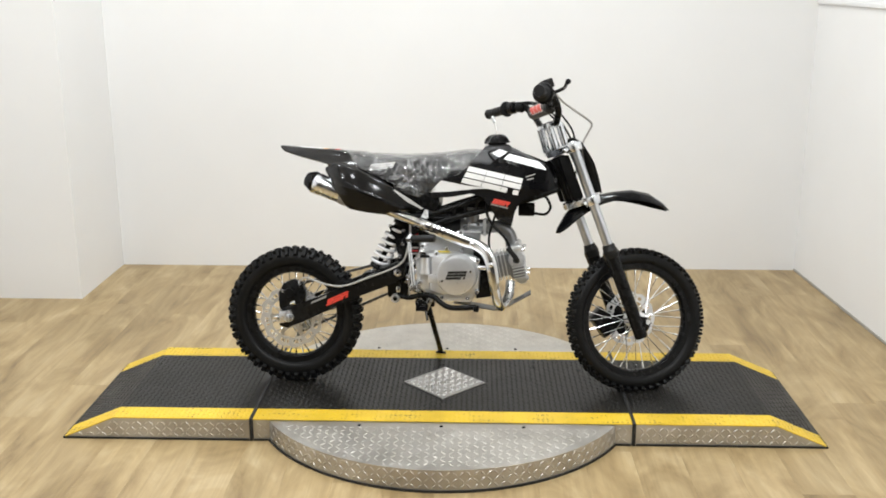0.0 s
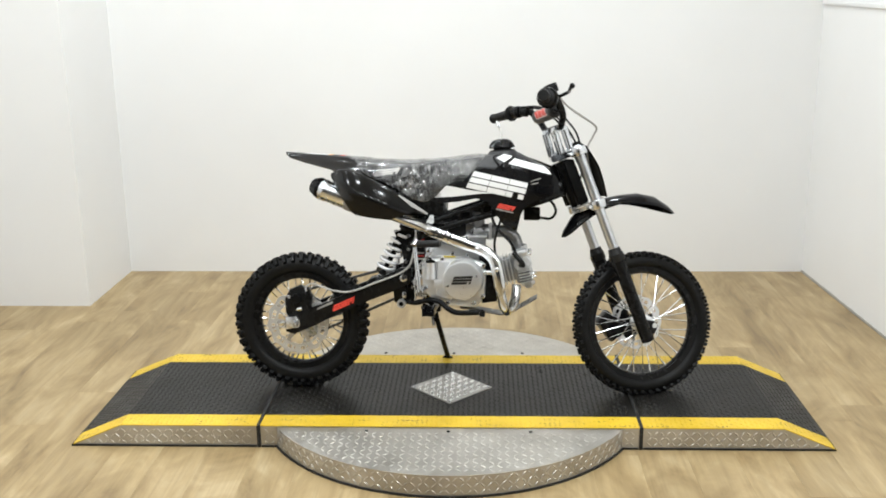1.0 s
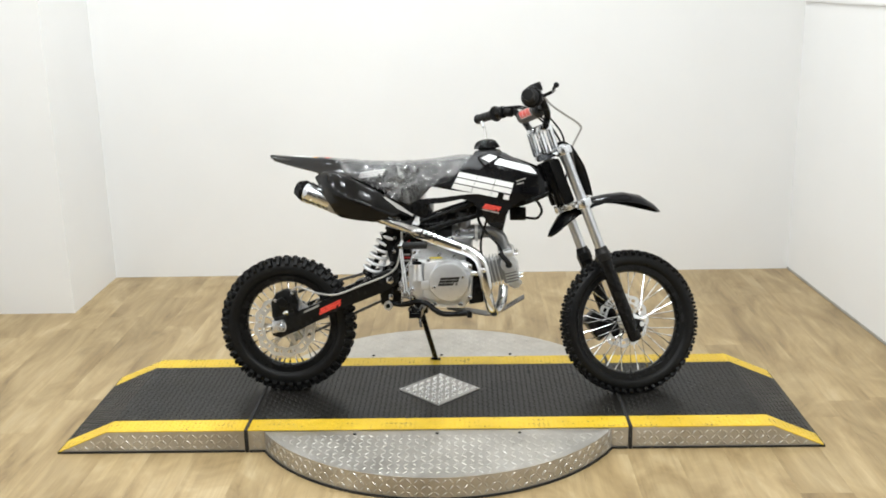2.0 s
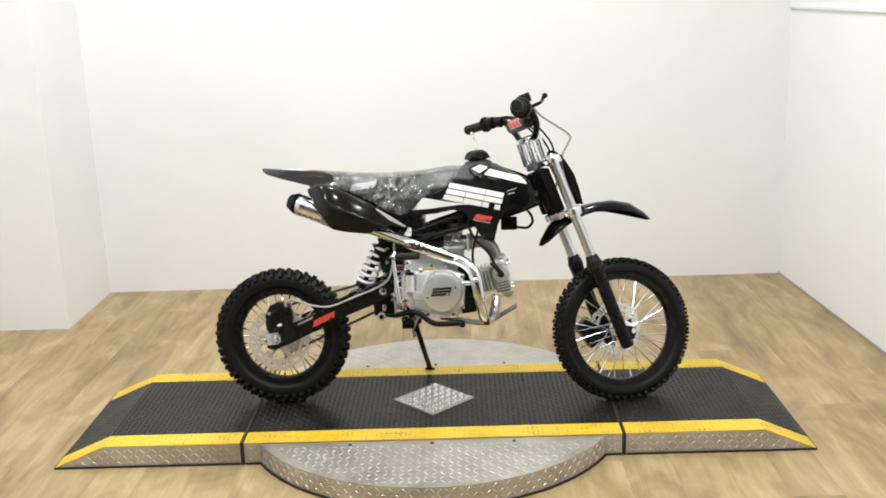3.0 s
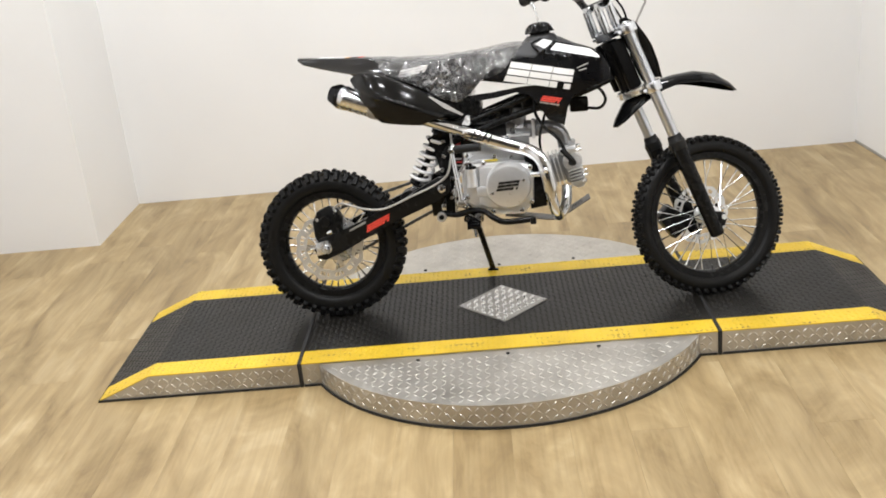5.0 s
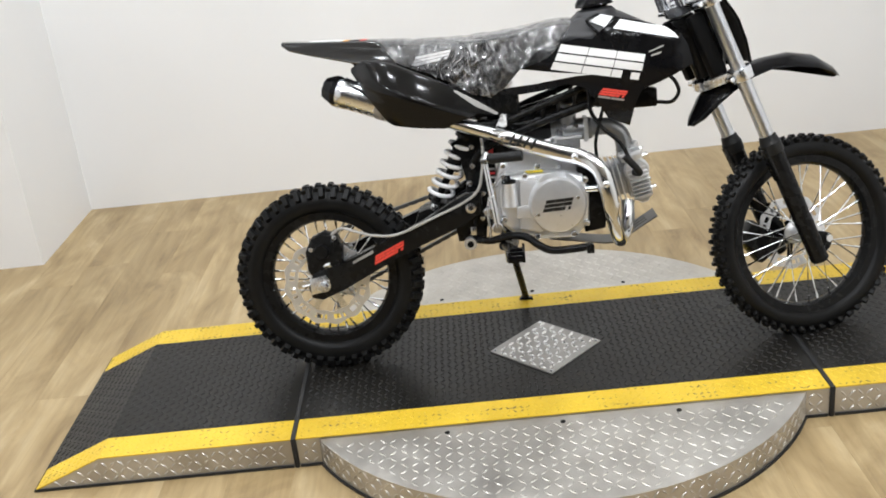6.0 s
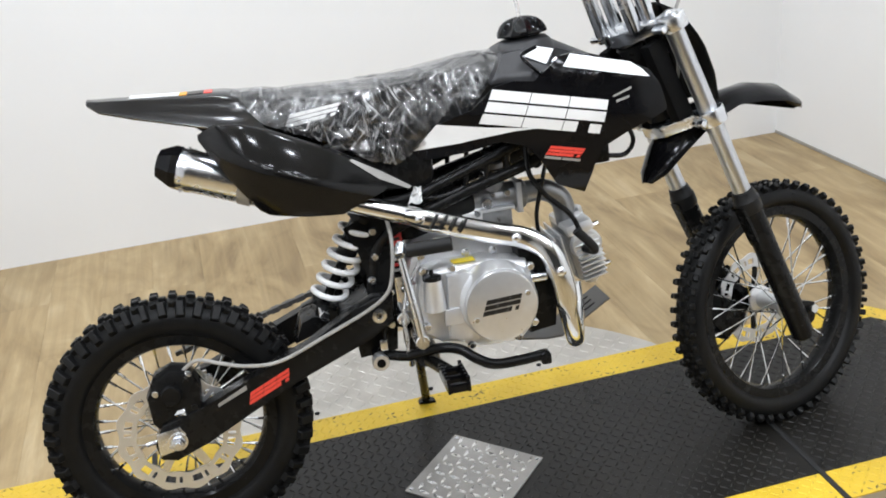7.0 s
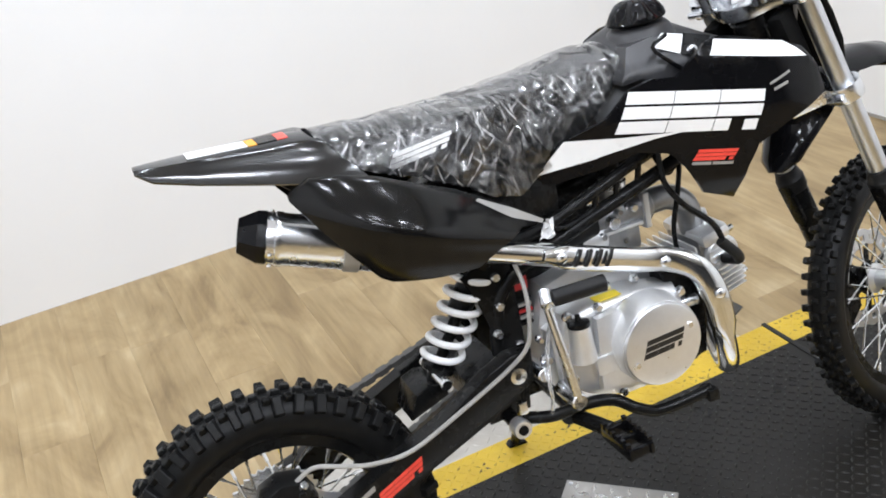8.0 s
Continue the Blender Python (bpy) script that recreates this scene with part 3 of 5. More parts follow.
def turntable():
    ob = thing("turntable", "round tread plate aluminium turntable under the platform", "turntable")
    for s in (-1, 1):
        # the disc shows on both sides of the platform as a circle segment
        a0 = math.asin((HALF + 0.003) / DISC)
        n = 64
        arc = [(DISC * math.cos(a0 + (math.pi - 2 * a0) * k / n), s * DISC * math.sin(a0 + (math.pi - 2 * a0) * k / n)) for k in range(n + 1)]
        bm = bmesh.new()
        lo = [bm.verts.new((x, y, 0.004)) for x, y in arc]
        hi = [bm.verts.new((x, y, DECK_Z - 0.004)) for x, y in arc]
        bm.faces.new(lo[::-1])
        f1 = bm.faces.new(hi)
        for k in range(n + 1):
            bm.faces.new((lo[k], lo[(k + 1) % (n + 1)], hi[(k + 1) % (n + 1)], hi[k]))
        edges = [e for e in f1.edges]
        bmesh.ops.bevel(bm, geom=edges, offset=0.003, segments=2, profile=0.5, affect="EDGES")
        part("disc_segment", bm, WORN_PLATE, ob, "bright tread plate disc", smooth=30)
        base = bmesh.new()
        big = [(x * 1.006, y * 1.006) for x, y in arc]
        lo = [base.verts.new((x, y, 0)) for x, y in big]
        hi = [base.verts.new((x, y, 0.007)) for x, y in big]
        base.faces.new(lo[::-1]), base.faces.new(hi)
        for k in range(n + 1):
            base.faces.new((lo[k], lo[(k + 1) % (n + 1)], hi[(k + 1) % (n + 1)], hi[k]))
        part("foot_seal", base, SEAL, ob, smooth=0)
        top = lambda x, y: (Vector((x, y, DECK_Z - 0.004)), EX, EY, EZ)
        y0, y1 = sorted((s * (HALF + 0.01), s * DISC))
        lug_mesh("disc_tread", lug_grid(-DISC, DISC, y0, y1, 0.0245, top, lambda x, y: math.hypot(x, y) < DISC - 0.014), (0.0116, 0.0033), 0.0014, WORN_PLATE, ob)

        def rim(x, z, s=s):
            a = x / DISC
            n_ = Vector((math.sin(a), -math.cos(a), 0)) * (1 if s < 0 else -1)
            return n_ * DISC + EZ * z, Vector((math.cos(a), math.sin(a), 0)), EZ, n_

        w = DISC * (math.pi / 2 - a0)
        lug_mesh("rim_tread", lug_grid(-w + 0.01, w - 0.01, 0.008, 0.068, 0.0205, rim), (0.0105, 0.0033), 0.0022, WORN_PLATE, ob)
        for k in range(3):
            part("bolt", lathe([(0.006, 0), (0.006, 0.002), (0.004, 0.003), (0, 0.0032)], pose((k - 1) * 0.26, s * (HALF + 0.03), DECK_Z - 0.004), 10), SATIN_BLACK, ob)
    return ob


turntable()


# ---- dirt bike, leaning on its side stand ----
BIKE = thing("dirt_bike", "small black off-road motorcycle with film-wrapped seat on its side stand", "motorcycle", pose(0, 0.015, DECK_Z + 0.001) @ pose(0, 0, 0, 0, 0, -3.5) @ pose(0, 0, 0, -8, 0, 0))
REAR_C = Vector((-0.522, -0.024, 0.231))
RAKE, TURNED = 21.0, 18.8
HEAD = Vector((0.3985, -0.0085, 0.717))
# the steering frame: x ahead of the steering axis, z up along it
STEER = Matrix.Translation(HEAD) @ pose(0, 0, 0, 0, -RAKE, 0) @ pose(0, 0, 0, 0, 0, TURNED)
UNTURN = (Matrix.Translation(HEAD) @ pose(0, 0, 0, 0, -RAKE, 0)).inverted()


def on_side(*points):
    """Places of the straight-ahead bike, as (x ahead, z along the steering axis)."""
    return [((UNTURN @ Vector((x, 0, z))).x * 1.055, (UNTURN @ Vector((x, 0, z))).z) for x, z in points]


def tyre_mesh(radius, half_width, bead, knobs, rows, m):
    tread = radius - 0.0035
    mid, hr = (tread + bead) / 2, (tread - bead) / 2
    profile = []
    for k in range(21):
        a = radians(-168 + 336 * k / 20)
        c, s = math.cos(a), math.sin(a)
        profile.append((mid + hr * math.copysign(abs(c) ** 0.8, c), half_width * (1.0 - 0.24 * max(0.0, c)) * math.copysign(abs(s) ** 0.75, s)))
    carcass = lathe(profile, m, 72, closed=True)
    bm = bmesh.new()
    wear = random.Random(knobs)
    for k in range(knobs):
        for row, (lat, lw, ll, tilt, shift) in enumerate(rows):
            for s in ((-1, 1) if lat else (1,)):
                a = 2 * math.pi * (k + shift + (0.5 if s < 0 and shift < 0.4 else 0)) / knobs
                base = pose(0, 0, 0, 0, 0, math.degrees(a))
                local = Matrix.Translation((tread - 0.002 - abs(lat) ** 2 * 9.0, 0, s * lat)) @ pose(0, 0, 0, 0, -s * tilt, 0)
                made = bmesh.ops.create_cube(bm, size=1.0)["verts"]
                j1, j2, j3 = wear.uniform(0.88, 1.08), wear.uniform(0.9, 1.06), wear.uniform(-5, 5)
                for v in made:
                    if v.co.x > 0:
                        v.co.y *= 0.76 * j1
                        v.co.z *= 0.80 * j2
                bmesh.ops.transform(bm, matrix=base @ local @ pose(0, 0, 0, j3, 0, 0) @ Matrix.Diagonal((0.018, ll * j1, lw, 1)), verts=made)
    bmesh.ops.bevel(bm, geom=[e for e in bm.edges], offset=0.0014, segments=1, affect="EDGES")
    bmesh.ops.transform(bm, matrix=m, verts=bm.verts)
    return carcass, bm


def wheel(name, m, radius, half_width, rim_in, knobs, rows, hub_r, hub_w, spokes):
    """m: pose of the wheel with its axle along z."""
    bead = rim_in + 0.018
    hw = half_width * 0.62
    rim = lathe([(rim_in + 0.004, -hw), (bead + 0.009, -hw - 0.002), (bead + 0.011, -hw + 0.004), (bead - 0.002, -hw * 0.55), (rim_in + 0.004, -hw * 0.3),
                 (rim_in, 0), (rim_in + 0.004, hw * 0.3), (bead - 0.002, hw * 0.55), (bead + 0.011, hw - 0.004), (bead + 0.009, hw + 0.002), (rim_in + 0.004, hw),
                 (rim_in - 0.001, hw * 0.6), (rim_in - 0.003, 0), (rim_in - 0.001, -hw * 0.6)], m, 72, closed=True)
    root = part(name, rim, SATIN_BLACK, BIKE, "black spoked wheel rim")
    carcass, tread = tyre_mesh(radius, half_width, bead - 0.001, knobs, rows, m)
    tyre = part("tyre", carcass, RUBBER, root, "black rubber off-road tyre")
    for s in (-1, 1):
        at = bead + 0.016
        rib = lathe([(at - 0.003, s * half_width * 0.80), (at, s * (half_width * 0.90 + 0.001)), (at + 0.002, s * (half_width * 0.92 + 0.001)), (at + 0.005, s * half_width * 0.88)], m, 72)
        part("sidewall_rib", rib, RUBBER, tyre)
    tagged(part("tread", tread, RUBBER, root, "knobbly black tread blocks", smooth=0), kind="stuff")
    part("hub", lathe([(0.008, -hub_w), (hub_r * 0.55, -hub_w), (hub_r, -hub_w + 0.006), (hub_r, -hub_w + 0.011), (hub_r * 0.62, -hub_w + 0.016), (hub_r * 0.55, 0),
                       (hub_r * 0.62, hub_w - 0.016), (hub_r, hub_w - 0.011), (hub_r, hub_w - 0.006), (hub_r * 0.55, hub_w), (0.008, hub_w)], m, 32), CAST, root, "cast aluminium hub")
    part("axle", rod(m @ Vector((0, 0, -hub_w - 0.055)), m @ Vector((0, 0, hub_w + 0.055)), 0.0075), STEEL, root)
    for k in range(spokes):
        s = 1 if k % 2 else -1
        lean = 1 if (k // 2) % 2 else -1
        a = 2 * math.pi * k / spokes
        b = a + lean * radians(38)
        p = m @ Vector((hub_r * 0.93 * math.cos(b), hub_r * 0.93 * math.sin(b), s * (hub_w - 0.009)))
        q = m @ Vector((rim_in * math.cos(a), rim_in * math.sin(a), s * 0.004))
        bm = rod(p, q, 0.0017, seg=6)
        rod(q + (p - q).normalized() * 0.02, q, 0.0029, seg=6, bm=bm)
        part("spoke", bm, CHROME, root)
    return root


def brake_disc(root, m, side, radius, waves, carrier=STEEL):
    """A wavy disc with slots cut right through it, on a six-armed carrier."""
    n, bands = waves * 8, (0.70, 0.775, 0.90, 1.0)
    z0, z1 = side - 0.0016, side + 0.0016
    bm = bmesh.new()
    grid = []
    for z in (z0, z1):
        layer = []
        for i, f in enumerate(bands):
            ring = []
            for k in range(n):
                a = 2 * math.pi * k / n
                r = radius * (f + (0.030 * math.sin(waves * a) if i == 3 else 0.016 * math.sin(waves * a + 0.9) if i == 0 else 0.0))
                ring.append(bm.verts.new((r * math.cos(a), r * math.sin(a), z)))
            layer.append(ring)
        grid.append(layer)
    solid = lambda i, k: 0 <= i < 3 and not (i == 1 and k % 8 in (1, 2, 3, 5))
    for i in range(3):
        for k in range(n):
            if not solid(i, k):
                continue
            j = (k + 1) % n
            bm.faces.new((grid[0][i][k], grid[0][i][j], grid[0][i + 1][j], grid[0][i + 1][k]))
            bm.faces.new((grid[1][i][k], grid[1][i + 1][k], grid[1][i + 1][j], grid[1][i][j]))
            if not solid(i + 1, k):
                bm.faces.new((grid[0][i + 1][k], grid[0][i + 1][j], grid[1][i + 1][j], grid[1][i + 1][k]))
            if not solid(i - 1, k):
                bm.faces.new((grid[0][i][k], grid[1][i][k], grid[1][i][j], grid[0][i][j]))
            if not solid(i, (k - 1) % n):
                bm.faces.new((grid[0][i][k], grid[0][i + 1][k], grid[1][i + 1][k], grid[1][i][k]))
            if not solid(i, j):
                bm.faces.new((grid[0][i][j], grid[1][i][j], grid[1][i + 1][j], grid[0][i + 1][j]))
    star = []
    for k in range(6):
        for da, r in ((-13, 0.36), (-5, 0.72), (5, 0.72), (13, 0.36)):
            a = radians(60 * k + da)
            star.append((radius * r * math.cos(a), -radius * r * math.sin(a)))
    part("disc_carrier", slab(star, z0 + 0.0005, z1 - 0.0005, m=pose(0, 0, 0, 90, 0, 0)), carrier, root, "six-armed disc carrier", m, smooth=0)
    part("brake_disc", bm, SATIN_ALU, root, "slotted wavy steel brake disc", m, smooth=30)


# rear wheel: axle along y
M_REAR = Matrix.Translation(REAR_C) @ pose(0, 0, 0, 90, 0, 0)
ROWS_REAR = [(0.0075, 0.014, 0.017, 0, 0.0), (0.0195, 0.011, 0.016, 22, 0.5), (0.0295, 0.032, 0.0185, 60, 0.05)]
REAR = wheel("rear_wheel", M_REAR, 0.2325, 0.037, 0.147, 45, ROWS_REAR, 0.034, 0.052, 36)
brake_disc(REAR, M_REAR, 0.062, 0.106, 12)
sp = bmesh.new()
teeth = []
for k in range(37 * 2):
    a = math.pi * k / 37
    r = 0.072 if k % 2 else 0.0775
    teeth.append((r * math.cos(a), r * math.sin(a)))
slab(teeth, 0.066, 0.071, bm=sp, m=pose(*REAR_C))
part("sprocket", sp, STEEL, REAR, "steel rear sprocket", smooth=0)

# front wheel in the steering frame
AX = 0.068, -0.5395
M_FRONT = STEER @ Matrix.Translation((AX[0], 0, AX[1])) @ pose(0, 0, 0, 90, 0, 0)
ROWS_FRONT = [(0.0, 0.016, 0.013, 0, 0.0), (0.0135, 0.011, 0.013, 16, 0.5), (0.0235, 0.014, 0.014, 48, 0.05)]
FRONTW = wheel("front_wheel", M_FRONT, 0.2435, 0.031, 0.173, 54, ROWS_FRONT, 0.028, 0.045, 36)
brake_disc(FRONTW, M_FRONT, -0.052, 0.092, 12, SATIN_BLACK)


# ---- fork, clamps and bars, in the steering frame ----
def steer(name, bm, material, label="", parent=None, smooth=40):
    return part(name, bm, material, parent or BIKE, label, STEER, smooth)


LEG_X, LEG_Y = 0.033, 0.088
for s in (-1, 1):
    leg = steer("fork_leg", rod((LEG_X, s * LEG_Y, 0.107), (LEG_X, s * LEG_Y, -0.33), 0.0165, seg=28), FORK_METAL, "bright silver fork tube")
    low = rod((LEG_X, s * LEG_Y, -0.275), (LEG_X + 0.002, s * LEG_Y, -0.585), 0.0225, 0.0215, seg=28, edge=0.004)
    steer("slider", low, SATIN_BLACK, "black lower fork slider", leg)
    steer("dust_seal", lathe([(0.017, 0.022), (0.020, 0.020), (0.0230, 0.004), (0.0250, 0.002), (0.0250, -0.020), (0.0225, -0.024)], Matrix.Translation((LEG_X, s * LEG_Y, -0.272)), 28), SOFT_RUBBER, "black rubber dust seal", leg)
    lug = slab([(-0.030, -0.030), (-0.004, -0.026), (0.012, -0.010), (0.013, 0.006), (0.002, 0.016), (-0.030, 0.036)], s * LEG_Y - 0.012, s * LEG_Y + 0.012, 0.004, m=Matrix.Translation((AX[0], 0, AX[1])))
    steer("axle_lug", lug, SATIN_BLACK, "", leg)
    steer("axle_nut", rod((AX[0], s * (LEG_Y + 0.012), AX[1]), (AX[0], s * (LEG_Y + 0.021), AX[1]), 0.0105, 0.0095, 6), CHROME, "", leg)
    steer("top_cap", lathe([(0.0, 0.005), (0.008, 0.005), (0.009, 0.002), (0.0155, 0.002), (0.016, 0.0)], Matrix.Translation((LEG_X, s * LEG_Y, 0.107)), 24), STEEL, "", leg)
    guard = slab([(0.018, -0.275), (0.034, -0.285), (0.036, -0.33), (0.022, -0.36)], s * LEG_Y - 0.013, s * LEG_Y + 0.013, 0.004, m=Matrix.Translation((LEG_X - 0.044, 0, 0)))
    steer("cable_lug", guard, SATIN_BLACK, "", leg)


def clamp(name, z0, z1, tab):
    pts = [(0.050, 0.074), (0.034, 0.055), (0.022, 0.0), (0.034, -0.055), (0.050, -0.074), (0.012, -0.076), (-tab, -0.03), (-tab - 0.008, 0), (-tab, 0.03), (0.012, 0.076)]
    ob = steer(name, slab([(x, -y) for x, y in pts], z0 + 0.002, z1 - 0.002, 0.003, None, pose(0, 0, 0, 90, 0, 0) @ Matrix.Scale(-1, 4, (0, 1, 0))), STEEL, "bright machined fork clamp")
    for s in (-1, 1):
        ring = lathe([(0.0168, z0), (0.0265, z0), (0.0275, z0 + 0.003), (0.0275, z1 - 0.003), (0.0265, z1), (0.0168, z1)], Matrix.Translation((LEG_X, s * LEG_Y, 0)), 28, None, True)
        steer("clamp_ring", ring, STEEL, "", ob)
        steer("pinch_bolt", rod((LEG_X - 0.032, s * (LEG_Y - 0.012), (z0 + z1) / 2), (LEG_X - 0.032, s * (LEG_Y + 0.016), (z0 + z1) / 2), 0.006, seg=10), STEEL, "", ob)
    return ob


clamp("top_clamp", 0.078, 0.104, 0.03)
clamp("bottom_clamp", -0.108, -0.080, 0.024)
steer("stem_nut", lathe([(0.0, 0.014), (0.012, 0.013), (0.017, 0.008), (0.018, 0.0)], Matrix.Translation((0, 0, 0.102)), 6), STEEL, "")
for s in (-1, 1):
    for dx in (0.0, 0.036):
        rz = rod((dx - 0.012, s * 0.047, 0.100), (dx - 0.008, s * 0.047, 0.182), 0.0128, seg=18)
        steer("bar_riser", rz, STEEL, "bright polished bar riser post")
    steer("bar_clamp", slab([(-0.014, 0.172), (-0.010, 0.193), (0.030, 0.193), (0.036, 0.172)], s * 0.047 - 0.017, s * 0.047 + 0.017, 0.005), STEEL, "bright handlebar clamp")

# the bars sit a little askew in their clamps
ASKEW = pose(0, 0, 0, 0, 0, -2.2)


def bars(name, bm, material, label="", parent=None, smooth=40):
    return part(name, bm, material, parent or BIKE, label, STEER @ ASKEW, smooth)


BX, BZ = 0.012, 0.186
bar = [(-0.084, -0.330, 0.296), (-0.056, -0.25, 0.291), (-0.022, -0.190, 0.285), (0.002, -0.165, 0.271), (0.014, -0.138, 0.225), (BX - 0.002, -0.095, 0.192), (BX, -0.07, BZ), (BX, 0, BZ)]
bar = bar + [(x, -y, z) for x, y, z in bar[-2::-1]]
BAR = bars("handlebar", tube(bar, 0.0112, 12, 6), SATIN_BLACK, "black tubular handlebar")
bars("crossbar", rod((0.004, -0.150, 0.243), (0.004, 0.150, 0.243), 0.008), SATIN_BLACK, "", BAR)
pad = rod((0.004, -0.104, 0.243), (0.004, 0.104, 0.243), 0.0235, seg=24, edge=0.006)
PAD = bars("bar_pad", pad, PAD_GREY, "grey padded crossbar cover")
# red emblem with a pale border on the pad's rear, drawn as slanted blocks
for y0, y1, r, a0, a1, mat, lab in ((0.060, -0.070, 0.0238, 122, 196, WHITE_DECAL, "pale emblem border"), (0.056, 0.020, 0.0243, 127, 191, RED_DECAL, "red emblem block"), (0.0165, -0.0215, 0.0243, 127, 191, RED_DECAL, "red emblem block"), (-0.025, -0.066, 0.0243, 127, 191, RED_DECAL, "red emblem block")):
    bmx = bmesh.new()
    ring = []
    for i in range(7):
        a = radians(a0 + (a1 - a0) * i / 6)
        sh = 0.026 * (0.5 - i / 6)
        ring.append([bmx.verts.new((0.004 + r * math.cos(a), y + sh, 0.243 + r * math.sin(a))) for y in (y0, y1)])
    for (a, b), (c, d) in zip(ring, ring[1:]):
        bmx.faces.new((a, b, d, c))
    bars("emblem_block", bmx, mat, lab, PAD)
for s in (-1, 1):
    g0, g1 = Vector((-0.046, s * 0.222, 0.2890)), Vector((-0.087, s * 0.338, 0.2965))
    long = (g1 - g0).length
    prof = [(0.012, 0.0), (0.027, 0.001), (0.028, 0.005), (0.0165, 0.009)]
    for k in range(10):
        h = 0.014 + (long - 0.026) * k / 9
        prof += [(0.0153, h - 0.003), (0.0165, h - 0.0015), (0.0165, h + 0.0015), (0.0153, h + 0.003)]
    prof += [(0.0178, long - 0.004), (0.0182, long), (0.0165, long + 0.004), (0.0, long + 0.005)]
    grip = lathe(prof, frame_to(g0, g1), 22)
    bars("grip", grip, SOFT_RUBBER, "black rubber handlebar grip", BAR)
    hs = rod((-0.027, s * 0.186, 0.284), (-0.042, s * 0.217, 0.289), 0.0215, seg=20, edge=0.005)
    if s < 0:
        lathe([(0.012, 0), (0.031, 0.001), (0.034, 0.006), (0.034, 0.022), (0.030, 0.028), (0.012, 0.029)], frame_to((-0.032, -0.196, 0.286), (-0.044, -0.226, 0.288)), 24, hs)
    bars("control_housing", hs, SATIN_BLACK, "black control housing", BAR)
    lever = tube([(-0.010, s * 0.168, 0.279), (0.018, s * 0.185, 0.279), (0.030, s * 0.225, 0.281), (0.016, s * 0.28, 0.286), (0.012, s * 0.325, 0.292)], 0.0055, 8, 6)
    bmesh.ops.create_icosphere(lever, subdivisions=2, radius=0.009, matrix=Matrix.Translation((0.012, s * 0.325, 0.292)))
    bars("lever", lever, SATIN_BLACK, "black hand lever", BAR)
    perch = rod((-0.006, s * 0.162, 0.272), (-0.022, s * 0.184, 0.283), 0.0175, seg=18, edge=0.004)
    if s < 0:
        box((-0.020, s * 0.165 - 0.024, 0.296), (0.014, s * 0.165 + 0.020, 0.326), 0.005, perch)
    bars("lever_perch", perch, SATIN_BLACK, "", BAR)
steer("front_brake_hose", tube([(0.002, -0.160, 0.296), (0.030, -0.140, 0.245), (0.075, -0.105, 0.200), (0.118, -0.072, 0.160), (0.130, -0.060, 0.138), (0.112, -0.052, 0.118), (0.080, -0.045, 0.085), (0.072, -0.03, 0.03), (0.075, 0.0, -0.02), (0.075, 0.06, -0.10)], 0.0034, 8, 8), CABLE_GREY, "grey braided brake hose")
for k, (y, e) in enumerate(((0.10, 0.0), (0.13, 0.02))):
    steer("control_cable", tube([(-0.02, y + 0.05, 0.296), (0.025, y - 0.01, 0.270), (0.045, 0.03, 0.20 + e), (0.065, 0.0, 0.13), (0.045, -0.03, 0.03), (0.0, -0.05, -0.02)], 0.0033, 8, 8), SATIN_BLACK, "black control cable")
steer("control_cable", tube([(-0.02, -0.165, 0.286), (0.025, -0.11, 0.245), (0.038, -0.06, 0.215), (0.068, -0.035, 0.145), (0.06, -0.03, 0.06)], 0.0033, 8, 8), SATIN_BLACK, "black control cable")

# black front number plate: a bowed plate ahead of the fork
rings = []
for k in range(9):
    z = 0.120 - 0.205 * k / 8
    w = along([(0, 0.056), (1, 0.074), (3, 0.084), (6, 0.084), (8, 0.070)], k)
    x = along([(0, 0.072), (1, 0.090), (4, 0.103), (8, 0.098)], k)
    ring = [(x - 0.018 * (j / 6) ** 2, w * j / 6, z) for j in range(-6, 7)]
    ring += [(a - 0.005, b * 0.97, c) for a, b, c in ring[::-1]]
    rings.append(ring)
steer("number_plate", loft(rings), MATT_BLACK, "plain black front plate")
for s in (-1, 1):
    # black fork shrouds behind the tubes
    steer("head_cowl", box((-0.022, s * 0.060 - 0.014, -0.078), (0.016, s * 0.060 + 0.014, 0.074), 0.008), MATT_BLACK, "black steering head cowl")

# front mudguard: one arched blade under the lower clamp
blade = on_side((0.372, 0.536), (0.380, 0.556), (0.405, 0.600), (0.440, 0.636), (0.500, 0.660), (0.560, 0.672), (0.621, 0.678), (0.680, 0.667), (0.730, 0.635), (0.759, 0.610))
wid = [0.012, 0.036, 0.050, 0.058, 0.054, 0.050, 0.060, 0.064, 0.046, 0.010]
drop = [0.006, 0.016, 0.030, 0.036, 0.030, 0.026, 0.034, 0.034, 0.018, 0.004]
rings = []
path = [Vector((x, 0, z)) for x, z in blade]
for i, p in enumerate(path):
    d = (path[min(i + 1, len(path) - 1)] - path[max(i - 1, 0)]).normalized()
    nrm = Vector((-d.z, 0, d.x))
    ring = []
    for j in range(-7, 8):
        f = j / 7
        ring.append(p + EY * wid[i] * f - nrm * drop[i] * abs(f) ** 2.4)
    ring += [q - nrm * 0.0035 for q in ring[::-1]]
    rings.append(ring)
steer("front_mudguard", loft(rings), GLOSS_BLACK, "glossy black front mudguard", smooth=50)
cal = slab([(-0.03, -0.045), (0.024, -0.05), (0.036, 0.0), (0.026, 0.05), (-0.028, 0.045)], 0.040, 0.088, 0.007, m=Matrix.Translation((AX[0] - 0.093, 0, AX[1] + 0.022)) @ pose(0, 0, 0, 0, -18, 0))
CAL = steer("front_caliper", cal, SATIN_BLACK, "black front brake caliper")
